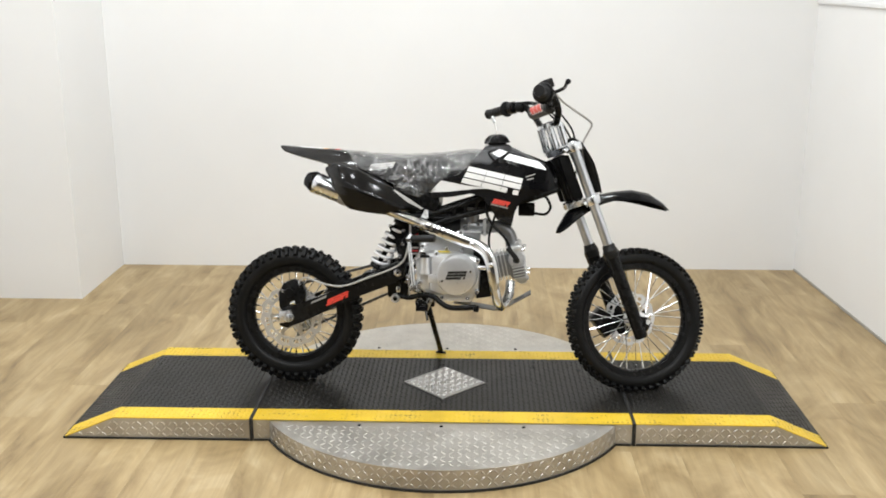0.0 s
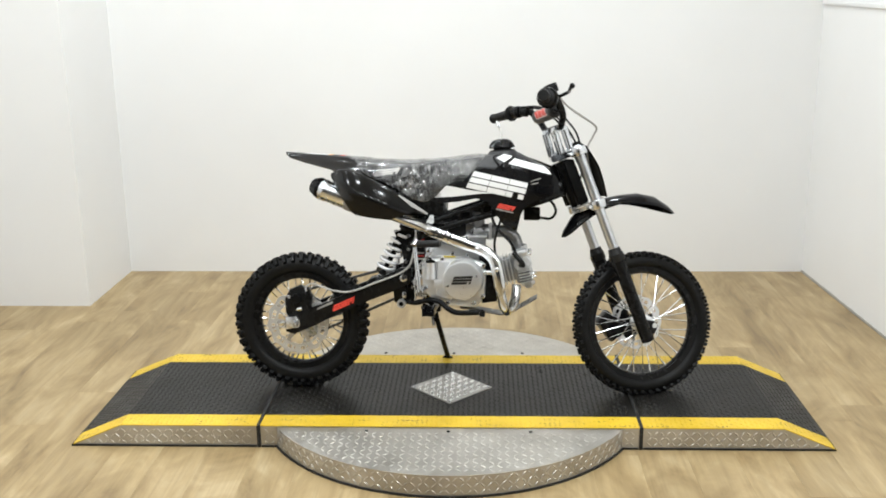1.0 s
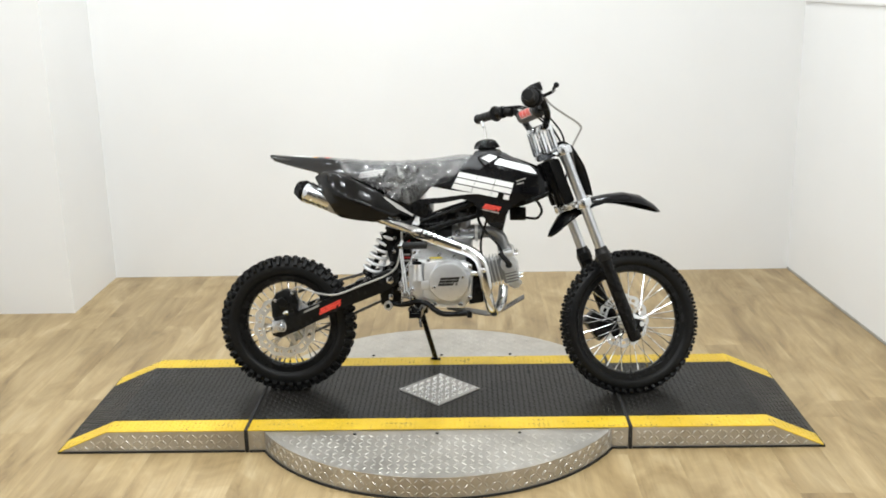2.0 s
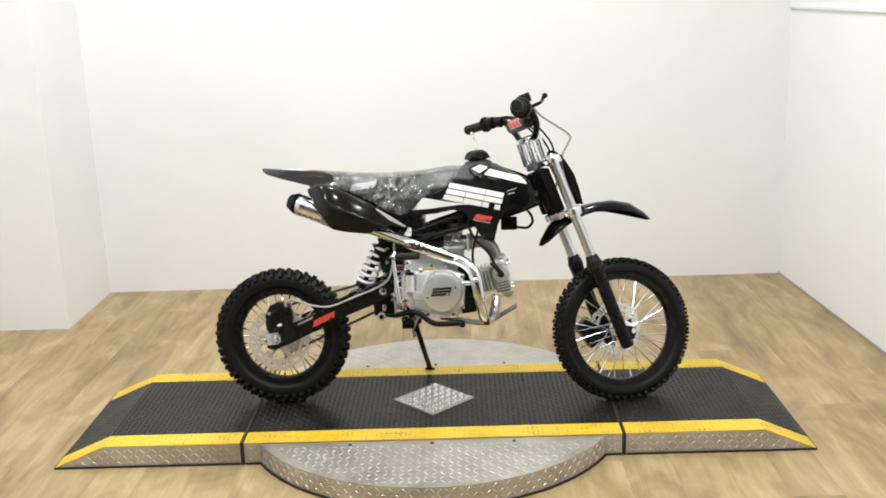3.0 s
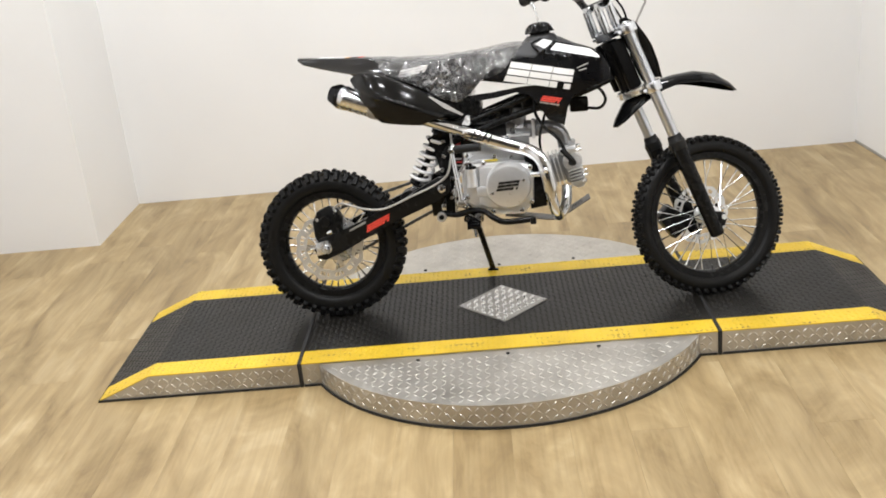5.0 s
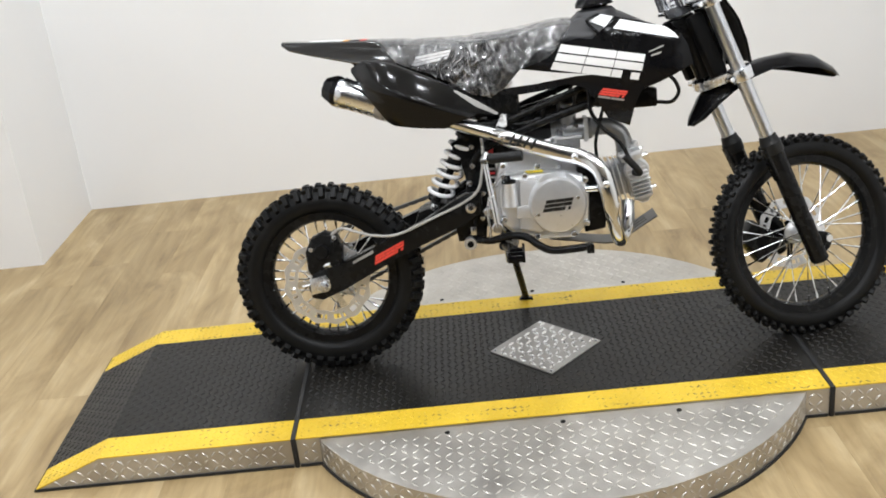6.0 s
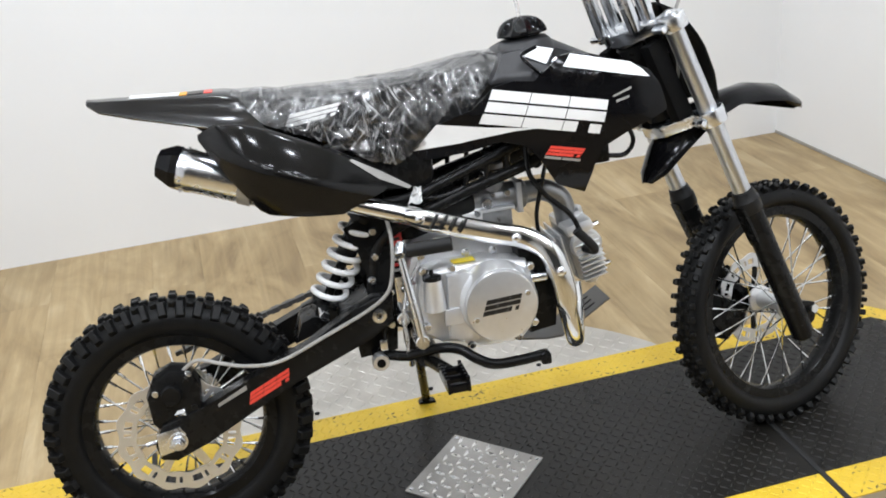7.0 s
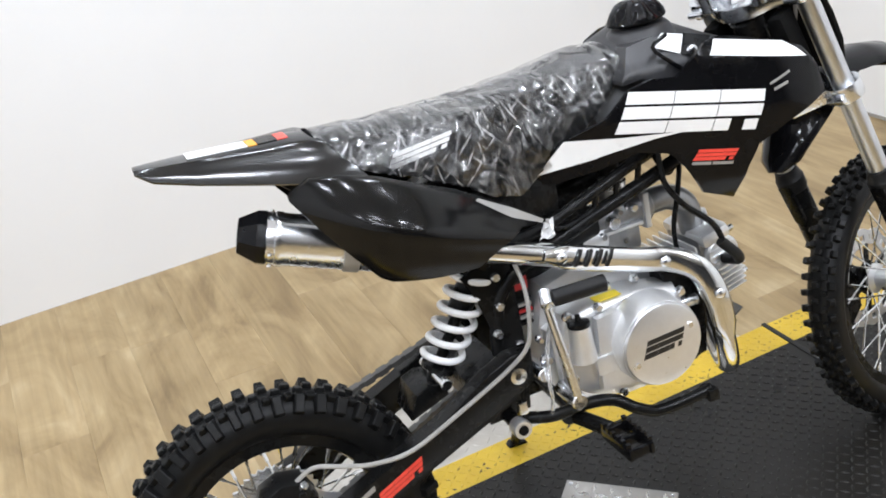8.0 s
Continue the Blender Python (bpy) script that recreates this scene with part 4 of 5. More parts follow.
steer("caliper_bracket", slab([(-0.07, 0.00), (-0.06, 0.06), (-0.015, 0.09), (0.0, 0.05), (-0.03, 0.0)], 0.066, 0.074, 0.002, m=Matrix.Translation((AX[0], 0, AX[1]))), SATIN_BLACK, "", CAL)

# ---- frame ----
HT = [HEAD + k * Vector((-0.358, 0, 0.934)) for k in (-0.078, 0.076)]
FRAME = part("frame", rod(HT[0], HT[1], 0.027, seg=24), SATIN_BLACK, BIKE, "black painted tubular steel frame")
part("backbone_tube", tube([(0.375, 0, 0.700), (0.28, 0, 0.668), (0.13, 0, 0.622), (-0.02, 0, 0.585), (-0.13, 0, 0.560)], 0.024, 14), SATIN_BLACK, FRAME)
for s in (-1, 1):
    part("side_tube", tube([(0.375, s * 0.030, 0.682), (0.29, s * 0.062, 0.652), (0.14, s * 0.078, 0.612), (0.0, s * 0.080, 0.572), (-0.12, s * 0.070, 0.520), (-0.150, s * 0.062, 0.44), (-0.150, s * 0.06, 0.33)], 0.0108, 12), SATIN_BLACK, FRAME)
    part("upper_tube", tube([(0.17, s * 0.078, 0.665), (0.04, s * 0.088, 0.622), (-0.08, s * 0.085, 0.585), (-0.17, s * 0.075, 0.600), (-0.30, s * 0.055, 0.690), (-0.36, s * 0.048, 0.735)], 0.0092, 10), SATIN_BLACK, FRAME)
    back = -0.190 if s < 0 else -0.158
    plate = slab([(back, 0.545), (-0.140, 0.568), (-0.112, 0.545), (-0.112, 0.40), (-0.122, 0.31), (-0.190, 0.305), (-0.196, 0.36), (-0.150, 0.42), (back + 0.022, 0.50)], s * 0.066 - 0.005, s * 0.066 + 0.005, 0.0015)
    part("pivot_plate", plate, SATIN_BLACK, FRAME)
    for bu, bw in ((-0.140, 0.535), (-0.142, 0.489), (-0.152, 0.447), (-0.128, 0.36), (-0.122, 0.42)):
        part("bolt", rod((bu, s * 0.070, bw), (bu, s * 0.080, bw), 0.0075, 0.0065, 8), STEEL, FRAME)
for x in (0.030, 0.068, 0.106):
    for s in (-1, 1):
        part("frame_tab", rod((x, s * 0.079, 0.575 + 0.29 * x), (x + 0.004, s * 0.085, 0.612 + 0.31 * x), 0.005, seg=8), SATIN_BLACK, FRAME)
part("airbox", box((-0.11, -0.05, 0.50), (0.022, 0.05, 0.588), 0.012), SATIN_BLACK, BIKE, "black air filter box")
part("pivot_bolt", lathe([(0.0205, 0), (0.0205, 0.008), (0.0185, 0.011), (0.013, 0.011), (0.0125, 0.016), (0.006, 0.017), (0.005, 0.014), (0, 0.014)], frame_to((-0.152, -0.110, 0.398), (-0.152, -0.3, 0.398)), 24), STEEL, BIKE, "silver swingarm pivot cap")
part("brake_push_rod", rod((-0.150, -0.112, 0.318), (-0.141, -0.110, 0.395), 0.0042, seg=10), SATIN_BLACK, BIKE, "thin black brake push rod")
part("rod_clevis", box((-0.157, -0.118, 0.330), (-0.144, -0.106, 0.350), 0.002), STEEL, BIKE, "bright clevis on the brake rod")
part("footrest_mount", rod((-0.160, -0.106, 0.310), (-0.160, 0.11, 0.310), 0.011), SATIN_BLACK, BIKE, "black footrest cross tube")
boss = lathe([(0.0065, 0), (0.0135, 0), (0.015, 0.003), (0.015, 0.020), (0.0, 0.020)], frame_to((-0.160, -0.124, 0.310), (-0.160, -0.05, 0.310)), 24)
part("footrest_boss", boss, SATIN_ALU, BIKE, "silver ring boss")
part("boss_bore", lathe([(0.0, 0.0), (0.0078, 0.0), (0.0078, 0.002), (0.0, 0.002)], frame_to((-0.160, -0.1258, 0.310), (-0.160, -0.05, 0.310)), 20), MATT_BLACK, BIKE, "dark bore of the ring boss")

# ---- swingarm ----
arm = [(-0.562, 0.232), (-0.556, 0.205), (-0.53, 0.198), (-0.474, 0.221), (-0.312, 0.302), (-0.169, 0.359), (-0.126, 0.382), (-0.124, 0.432), (-0.160, 0.432), (-0.200, 0.413), (-0.278, 0.368), (-0.39, 0.322), (-0.47, 0.288), (-0.545, 0.268)]
ARM = part("swingarm", slab(arm, -0.124, -0.094, 0.005), SATIN_BLACK, BIKE, "black box-section swingarm")
part("far_arm", slab(arm, 0.064, 0.094, 0.005), SATIN_BLACK, ARM)
part("cross_brace", slab([(-0.215, 0.350), (-0.165, 0.370), (-0.160, 0.412), (-0.215, 0.390)], -0.095, 0.065, 0.004), SATIN_BLACK, ARM)
part("shock_mount", slab([(-0.30, 0.340), (-0.235, 0.362), (-0.235, 0.380), (-0.262, 0.386), (-0.285, 0.378)], -0.040, 0.040, 0.004), SATIN_BLACK, ARM)
for s, out in ((-1, -0.124), (1, 0.094)):
    part("chain_adjuster", slab([(-0.556, 0.214), (-0.515, 0.222), (-0.507, 0.248), (-0.516, 0.262), (-0.556, 0.254)], out + s * 0.0015 - 0.0015, out + s * 0.0015 + 0.0015, 0.0006), STEEL, ARM, "bright axle adjuster plate")
    part("axle_washer", rod((-0.522, out + s * 0.002, 0.236), (-0.522, out + s * 0.006, 0.236), 0.0165, seg=20), STEEL, ARM)
    part("axle_nut", rod((-0.522, out + s * 0.005, 0.236), (-0.522, out + s * 0.019, 0.236), 0.0125, 0.011, 6), STEEL, ARM)
    part("axle_end", rod((-0.522, out + s * 0.018, 0.236), (-0.522, out + s * 0.026, 0.236), 0.007, seg=12), STEEL, ARM)
    part("adjuster_bolt", rod((-0.578, out - s * 0.013, 0.232), (-0.552, out - s * 0.013, 0.236), 0.004, seg=8), STEEL, ARM)
# red emblem and grey edge line on the arm, drawn as slanted blocks
arm_skin = lambda x, z: -0.124
emblem("emblem_block", ((-0.394, 0.278), (-0.320, 0.3110), (-0.318, 0.333), (-0.390, 0.300)), SLOTTED + LEG, arm_skin, RED_DECAL, ARM, "red emblem block", 0.0015, 0.001, 40)
part("edge_line", decal([(-0.446, 0.284), (-0.394, 0.307), (-0.394, 0.315), (-0.446, 0.290)], arm_skin), GREY_DECAL, ARM, "fine grey line")
# chain on the far side
for a, b in (((-0.52, 0.07, 0.322), (-0.10, 0.07, 0.440)), ((-0.52, 0.07, 0.150), (-0.10, 0.07, 0.345))):
    bm = bmesh.new()
    p, q = Vector(a), Vector(b)
    n = int((q - p).length / 0.0125)
    for k in range(n):
        c = p + (q - p) * (k + 0.5) / n
        box((-0.0085, -0.008 if k % 2 else -0.0045, -0.0046 if k % 2 else -0.0040), (0.0085, 0.008 if k % 2 else 0.0045, 0.0046 if k % 2 else 0.0040), bm=bm, m=Matrix.Translation(c) @ pose(0, 0, 0, 0, -math.degrees(math.atan2(q.z - p.z, q.x - p.x)), 0))
    part("chain_run", bm, SKID_GREY, BIKE, "dark steel drive chain", smooth=0)
part("chain_guide", slab([(-0.27, 0.352), (-0.17, 0.385), (-0.16, 0.402), (-0.18, 0.410), (-0.28, 0.374)], 0.055, 0.086, 0.003), SATIN_BLACK, BIKE, "black chain guide")
# rear caliper
cal = slab([(-0.560, 0.270), (-0.562, 0.318), (-0.545, 0.350), (-0.515, 0.362), (-0.484, 0.354), (-0.470, 0.325), (-0.474, 0.275), (-0.505, 0.252), (-0.548, 0.252)], -0.118, -0.066, 0.010)
RC = part("rear_caliper", cal, SATIN_BLACK, BIKE, "black rear brake caliper")
part("caliper_pin", rod((-0.520, -0.110, 0.280), (-0.500, -0.118, 0.286), 0.008, seg=8), STEEL, RC)
part("caliper_piston", rod((-0.520, -0.117, 0.318), (-0.520, -0.128, 0.318), 0.019, 0.017, 20), SATIN_BLACK, RC)
for bu, bw in ((-0.492, 0.338), (-0.486, 0.290), (-0.548, 0.285)):
    part("caliper_screw", rod((bu, -0.116, bw), (bu, -0.122, bw), 0.0055, seg=8), SATIN_BLACK, RC)
part("caliper_bolt", rod((-0.545, -0.112, 0.325), (-0.545, -0.122, 0.325), 0.006, seg=8), STEEL, RC)
part("hose_bolt", rod((-0.495, -0.108, 0.340), (-0.485, -0.118, 0.352), 0.0065, seg=8), STEEL, RC)
part("rear_brake_hose", tube([(-0.500, -0.104, 0.350), (-0.468, -0.118, 0.372), (-0.43, -0.128, 0.364), (-0.389, -0.131, 0.352), (-0.33, -0.131, 0.350), (-0.247, -0.130, 0.381), (-0.169, -0.125, 0.412), (-0.132, -0.128, 0.440), (-0.119, -0.124, 0.480), (-0.113, -0.11, 0.525), (-0.115, -0.09, 0.56)], 0.0034, 8, 8), CABLE_GREY, BIKE, "grey braided rear brake hose")

# ---- rear shock ----
S0, S1 = Vector((-0.243, -0.016, 0.392)), Vector((-0.132, -0.052, 0.592))
SHOCK = part("rear_shock", lathe([(0, -0.01), (0.012, -0.01), (0.012, 0.004), (0.026, 0.010), (0.026, 0.017), (0.009, 0.019), (0.009, 0.10), (0.0185, 0.102), (0.0185, 0.185), (0.027, 0.187), (0.027, 0.197), (0.014, 0.199), (0.014, 0.215), (0, 0.216)], frame_to(S0, S1), 20), SATIN_BLACK, BIKE, "black rear shock absorber")
turns, bm = 6.2, bmesh.new()
axis = frame_to(S0, S1)
helix = [axis @ Vector((0.029 * math.cos(2 * math.pi * turns * k / 150), 0.029 * math.sin(2 * math.pi * turns * k / 150), 0.022 + 0.164 * (k / 150))) for k in range(151)]
part("spring", tube(helix, 0.0055, 10, 1), SPRING_WHITE, SHOCK, "white coil spring")
part("lower_bolt", rod(S0 + Vector((0, -0.05, 0)), S0 + Vector((0, 0.05, 0)), 0.009, seg=12), STEEL, SHOCK)

# ---- engine ----
ENG = part("engine", slab([(-0.088, 0.345), (-0.060, 0.320), (0.0, 0.298), (0.09, 0.296), (0.118, 0.330), (0.124, 0.42), (0.116, 0.470), (0.07, 0.500), (-0.03, 0.512), (-0.075, 0.500), (-0.094, 0.44)], -0.085, 0.11, 0.012), CAST, BIKE, "cast aluminium single-cylinder engine")
cov = slab([(-0.080, 0.358), (-0.050, 0.332), (0.005, 0.312), (0.090, 0.312), (0.122, 0.345), (0.126, 0.42), (0.112, 0.460), (0.05, 0.470), (-0.035, 0.474), (-0.072, 0.468), (-0.086, 0.43)], -0.142, -0.086, 0.014)
part("side_cover", cov, CAST, ENG, "silver cast crankcase cover")
part("cover_step", slab([(-0.040, 0.345), (0.01, 0.330), (0.03, 0.36), (0.028, 0.445), (0.0, 0.464), (-0.034, 0.460)], -0.160, -0.141, 0.010), CAST, ENG)
part("cover_window", box((-0.045, -0.164, 0.372), (-0.010, -0.158, 0.402), 0.004), CAST, ENG)
part("clutch_cover", lathe([(0.069, 0), (0.067, 0.012), (0.0655, 0.040), (0.064, 0.044), (0.0, 0.044)], frame_to((0.050, -0.143, 0.402), (0.050, -0.3, 0.402)), 56), CAST, ENG, "round cast clutch cover")
part("clutch_cap", lathe([(0.063, 0), (0.063, 0.003), (0.0615, 0.0055), (0.058, 0.0065), (0.0, 0.0065)], frame_to((0.050, -0.1872, 0.402), (0.050, -0.3, 0.402)), 56), SATIN_ALU, ENG, "satin silver round cap")
for a in (200, 20):
    cx, cz = 0.050 + 0.049 * math.cos(radians(a)), 0.402 + 0.049 * math.sin(radians(a))
    part("cap_screw", rod((cx, -0.192, cz), (cx, -0.196, cz), 0.0042, seg=10), STEEL, ENG)
cap_skin = lambda x, z: -0.1938
emblem("emblem_block", ((0.014, 0.3895), (0.078, 0.3925), (0.086, 0.420), (0.024, 0.417)), SLOTTED + LEG, cap_skin, BLACK_DECAL, ENG, "black slanted emblem block", 0.0004, 0.0006, 30)
for bu, bw in ((-0.075, 0.37), (-0.07, 0.47), (0.115, 0.345), (0.116, 0.448), (0.0, 0.322), (0.085, 0.322), (-0.02, 0.468)):
    part("case_bolt", lathe([(0.008, 0), (0.008, 0.004), (0.005, 0.005), (0.005, 0.009), (0, 0.009)], frame_to((bu, -0.140, bw), (bu, -0.3, bw)), 10), STEEL, ENG)
part("oil_boss", lathe([(0.020, -0.05), (0.016, 0.0), (0.017, 0.004), (0, 0.004)], Matrix.Translation((-0.058, -0.152, 0.452)), 20), CAST, ENG, "oil filler neck")
cap = lathe([(0.0165, 0), (0.0165, 0.006), (0.012, 0.008), (0.004, 0.009), (0.004, 0.017), (0, 0.0175)], Matrix.Translation((-0.058, -0.152, 0.456)), 18)
part("oil_cap", cap, SATIN_BLACK, ENG, "black oil filler cap")
part("warning_sticker", box((-0.018, -0.138, 0.4732), (0.022, -0.118, 0.4752)), YELLOW_STICKER, ENG, "small yellow sticker")
for bu, by, bw, br in ((-0.098, -0.118, 0.400, 0.010), (-0.106, -0.112, 0.372, 0.007), (-0.082, -0.130, 0.338, 0.008), (-0.100, -0.108, 0.430, 0.0065), (-0.068, -0.130, 0.492, 0.008), (0.012, -0.120, 0.482, 0.008), (0.060, -0.118, 0.478, 0.007)):
    part("case_bolt", lathe([(br, 0), (br, 0.006), (br * 0.65, 0.008), (br * 0.6, 0.013), (0, 0.013)], frame_to((bu, by + 0.012, bw), (bu, -0.3, bw)), 10), STEEL, ENG)
part("gear_shaft", rod((-0.112, -0.060, 0.385), (-0.112, -0.128, 0.385), 0.011, seg=18), STEEL, ENG, "bright stub of the gear shaft")
part("case_rib", slab([(-0.088, 0.345), (-0.076, 0.345), (-0.066, 0.425), (-0.078, 0.445), (-0.090, 0.440)], -0.118, -0.084, 0.004), CAST, ENG)
part("starter_housing", rod((-0.05, -0.02, 0.522), (0.07, -0.02, 0.524), 0.028, seg=24), CAST, ENG)
# cylinder, fins and head lie forwards
CYL = Matrix.Translation((0.134, -0.016, 0.408)) @ pose(0, 0, 0, 0, -13, 0)
# barrel and head are coloured darker than their fins, as shade between them
part("cylinder", box((0.0, -0.041, -0.040), (0.10, 0.041, 0.038), 0.01, m=CYL), CARB_GREY, ENG, "cylinder barrel, coloured darker for the shade between fins")
for k in range(6):
    part("cooling_fin", box((0.012 + k * 0.0122, -0.052, -0.049), (0.0152 + k * 0.0122, 0.052, 0.047), 0.0007, m=CYL), CAST, ENG)
part("cylinder_head", box((0.084, -0.046, -0.052), (0.134, 0.046, 0.050), 0.008, m=CYL), CARB_GREY, ENG, "finned cast cylinder head")
for k in range(9):
    reach = 0.066 - 0.0011 * abs(k - 4) ** 1.5
    part("head_fin", box((0.094, -reach, -0.0535 + k * 0.0098), (0.141 - 0.0008 * abs(k - 4), 0.064, -0.0511 + k * 0.0098), 0.0006, m=CYL), CAST, ENG)
part("head_cover", box((0.086, -0.060, 0.036), (0.139, 0.058, 0.060), 0.010, m=CYL), CAST, ENG, "smooth cast rocker cover")
part("head_cover", lathe([(0.030, 0), (0.030, 0.006), (0.026, 0.010), (0.0, 0.010)], CYL @ frame_to((0.116, -0.046, 0.012), (0.116, -0.3, 0.012)), 24), CAST, ENG, "round cast cam cover")
for s in (-1, 1):
    part("tappet_cap", lathe([(0.023, 0), (0.023, 0.010), (0.019, 0.014), (0.012, 0.015), (0.012, 0.021), (0, 0.022)], CYL @ Matrix.Translation((0.118, 0, s * 0.058)) @ pose(0, 0, 0, 0 if s > 0 else 180, 0, 0), 6), CAST, ENG)
    for t in (-1, 1):
        part("head_stud", rod(CYL @ Vector((0.136, s * 0.044, t * 0.040)), CYL @ Vector((0.151, s * 0.044, t * 0.040)), 0.0055, 0.0048, 8), STEEL, ENG)
part("plug_cap", tube([CYL @ Vector((0.110, -0.062, 0.010)), CYL @ Vector((0.118, -0.090, 0.012)), CYL @ Vector((0.112, -0.100, 0.030)), CYL @ Vector((0.095, -0.098, 0.062))], 0.0085, 10, 5), SOFT_RUBBER, ENG, "black spark plug cap")
part("plug_lead", tube([(0.225, -0.108, 0.478), (0.205, -0.110, 0.520), (0.165, -0.105, 0.560), (0.142, -0.095, 0.600), (0.142, -0.085, 0.645)], 0.0048, 8), SATIN_BLACK, ENG, "black plug lead")
part("vent_hose", tube([(0.155, -0.09, 0.460), (0.150, -0.09, 0.52), (0.165, -0.09, 0.58), (0.178, -0.08, 0.62), (0.160, -0.075, 0.606), (0.142, -0.07, 0.64)], 0.004, 8), SATIN_BLACK, ENG, "thin black hose")
# black block added for the darkness between side cover and exhaust pipe
part("gap_shade", slab([(0.100, 0.478), (0.160, 0.470), (0.168, 0.390), (0.160, 0.325), (0.112, 0.318)], -0.128, -0.060, 0.006), SATIN_BLACK, ENG, "black block standing in for the dark gap beside the engine")
part("sensor", rod((0.116, -0.135, 0.424), (0.146, -0.135, 0.424), 0.010, seg=12), STEEL, ENG)
# carburettor and inlet
CARB = part("carburettor", rod((0.088, -0.02, 0.505), (0.092, -0.02, 0.615), 0.022, seg=20), CARB_GREY, BIKE, "dull cast carburettor")
part("throat", rod((0.045, -0.02, 0.548), (0.150, -0.02, 0.548), 0.026, seg=20), CARB_GREY, CARB)
part("float_bowl", box((0.060, -0.050, 0.492), (0.118, 0.006, 0.534), 0.009), CARB_GREY, CARB)
part("choke", rod((0.070, -0.062, 0.548), (0.070, -0.035, 0.548), 0.010, seg=12), STEEL, CARB)
part("carb_flange", slab([(0.128, 0.520), (0.138, 0.520), (0.138, 0.576), (0.128, 0.576)], -0.050, 0.010, 0.002), CAST, CARB)
part("bowl_rim", box((0.056, -0.054, 0.530), (0.122, 0.010, 0.536), 0.002), CAST, CARB, "bright bowl flange")
part("slide_collar", lathe([(0.0225, 0), (0.0255, 0.002), (0.0255, 0.010), (0.0225, 0.012)], frame_to((0.091, -0.02, 0.592), (0.092, -0.02, 0.63)), 20), STEEL, CARB)
part("idle_screw", rod((0.082, -0.060, 0.562), (0.086, -0.030, 0.560), 0.0045, seg=8), STEEL, CARB)
part("top_cap", rod((0.091, -0.02, 0.61), (0.092, -0.02, 0.632), 0.017, seg=16), SATIN_BLACK, CARB)
for a, b in (((0.052, -0.055, 0.530), (0.052, -0.04, 0.530)), ((0.110, -0.055, 0.560), (0.110, -0.03, 0.560)), ((0.09, -0.05, 0.512), (0.09, -0.04, 0.512))):
    part("jet_screw", rod(a, b, 0.006, seg=8), STEEL, CARB)
part("rubber_boot", rod((-0.012, -0.02, 0.546), (0.052, -0.02, 0.548), 0.036, 0.029, 20), SOFT_RUBBER, CARB, "black inlet rubber boot")
part("inlet_pipe", tube([(0.140, -0.02, 0.548), (0.185, -0.02, 0.548), (0.216, -0.02, 0.526), (0.226, -0.02, 0.480)], 0.0205, 16), CARB_GREY, BIKE, "cast curved inlet pipe")

# ---- exhaust ----
pipe = [(0.224, -0.030, 0.365), (0.220, -0.050, 0.325), (0.208, -0.082, 0.300), (0.196, -0.116, 0.292), (0.186, -0.142, 0.308), (0.174, -0.155, 0.362), (0.162, -0.156, 0.427), (0.144, -0.146, 0.474), (0.108, -0.130, 0.499), (0.06, -0.124, 0.514), (-0.04, -0.130, 0.552), (-0.12, -0.128, 0.582), (-0.20, -0.122, 0.612), (-0.30, -0.105, 0.646)]
EXH = part("exhaust_pipe", tube(pipe, 0.0165, 18, 8), CHROME, BIKE, "polished chrome exhaust header")
sh_path = [(0.177, -0.166, 0.348), (0.165, -0.170, 0.427), (0.147, -0.161, 0.475), (0.110, -0.145, 0.500), (0.06, -0.140, 0.515), (-0.04, -0.146, 0.552), (-0.090, -0.146, 0.571)]
bm = bmesh.new()
pts = smooth_path(sh_path, 8)
rings = []
for i, p in enumerate(pts):
    d = (pts[min(i + 1, len(pts) - 1)] - pts[max(i - 1, 0)]).normalized()
    side = EY.cross(d).normalized()
    rim = 0.4 + 0.6 * min(1.0, i / 3, (len(pts) - 1 - i) / 8 + 0.25)
    ring = [p + side * (0.0188 * math.sin(a) * rim) - EY * (0.010 * math.cos(a) - 0.004) for a in [radians(-95 + 190 * k / 10) for k in range(11)]]
    ring += [q + EY * 0.0022 for q in ring[::-1]]
    rings.append(ring)
SHIELD = part("heat_shield", loft(rings, bm), CHROME, EXH, "chrome heat shield with slots")
for k in range(4):
    x = -0.052 + 0.016 * k
    z = 0.552 - (x + 0.035) * 0.31
    part("shield_slot", decal([(x, z - 0.011), (x + 0.0045, z - 0.012), (x + 0.0185, z + 0.009), (x + 0.014, z + 0.0105)], lambda a, b: -0.1555 + 14.0 * (b - (0.5505 - (a + 0.035) * 0.31)) ** 2, 0.0012, 0.004, 2, 4), BLACK_DECAL, SHIELD, "dark shield slot")
for bx_, by_, bz_ in ((-0.066, -0.152, 0.564), (0.096, -0.146, 0.503), (0.162, -0.176, 0.440)):
    part("shield_bolt", lathe([(0.0085, 0), (0.0085, 0.003), (0.005, 0.006), (0, 0.0065)], frame_to((bx_, by_, bz_), (bx_, -0.3, bz_)), 14), STEEL, SHIELD)
MUF0, MUF1 = Vector((-0.330, -0.088, 0.652)), Vector((-0.470, -0.056, 0.700))
MUF = part("muffler", lathe([(0.0, -0.05), (0.032, -0.05), (0.0352, -0.045), (0.0352, 0.096), (0.0367, 0.098), (0.0367, 0.106), (0.0352, 0.107), (0.0352, 0.118), (0.0, 0.118)], frame_to(MUF0, MUF1), 40), STEEL, BIKE, "brushed silver exhaust muffler")
part("muffler_band", lathe([(0.0355, -0.006), (0.0374, -0.005), (0.0374, 0.015), (0.0355, 0.016)], frame_to(MUF0, MUF1), 32), GREY_DECAL, MUF, "grey clamp band")
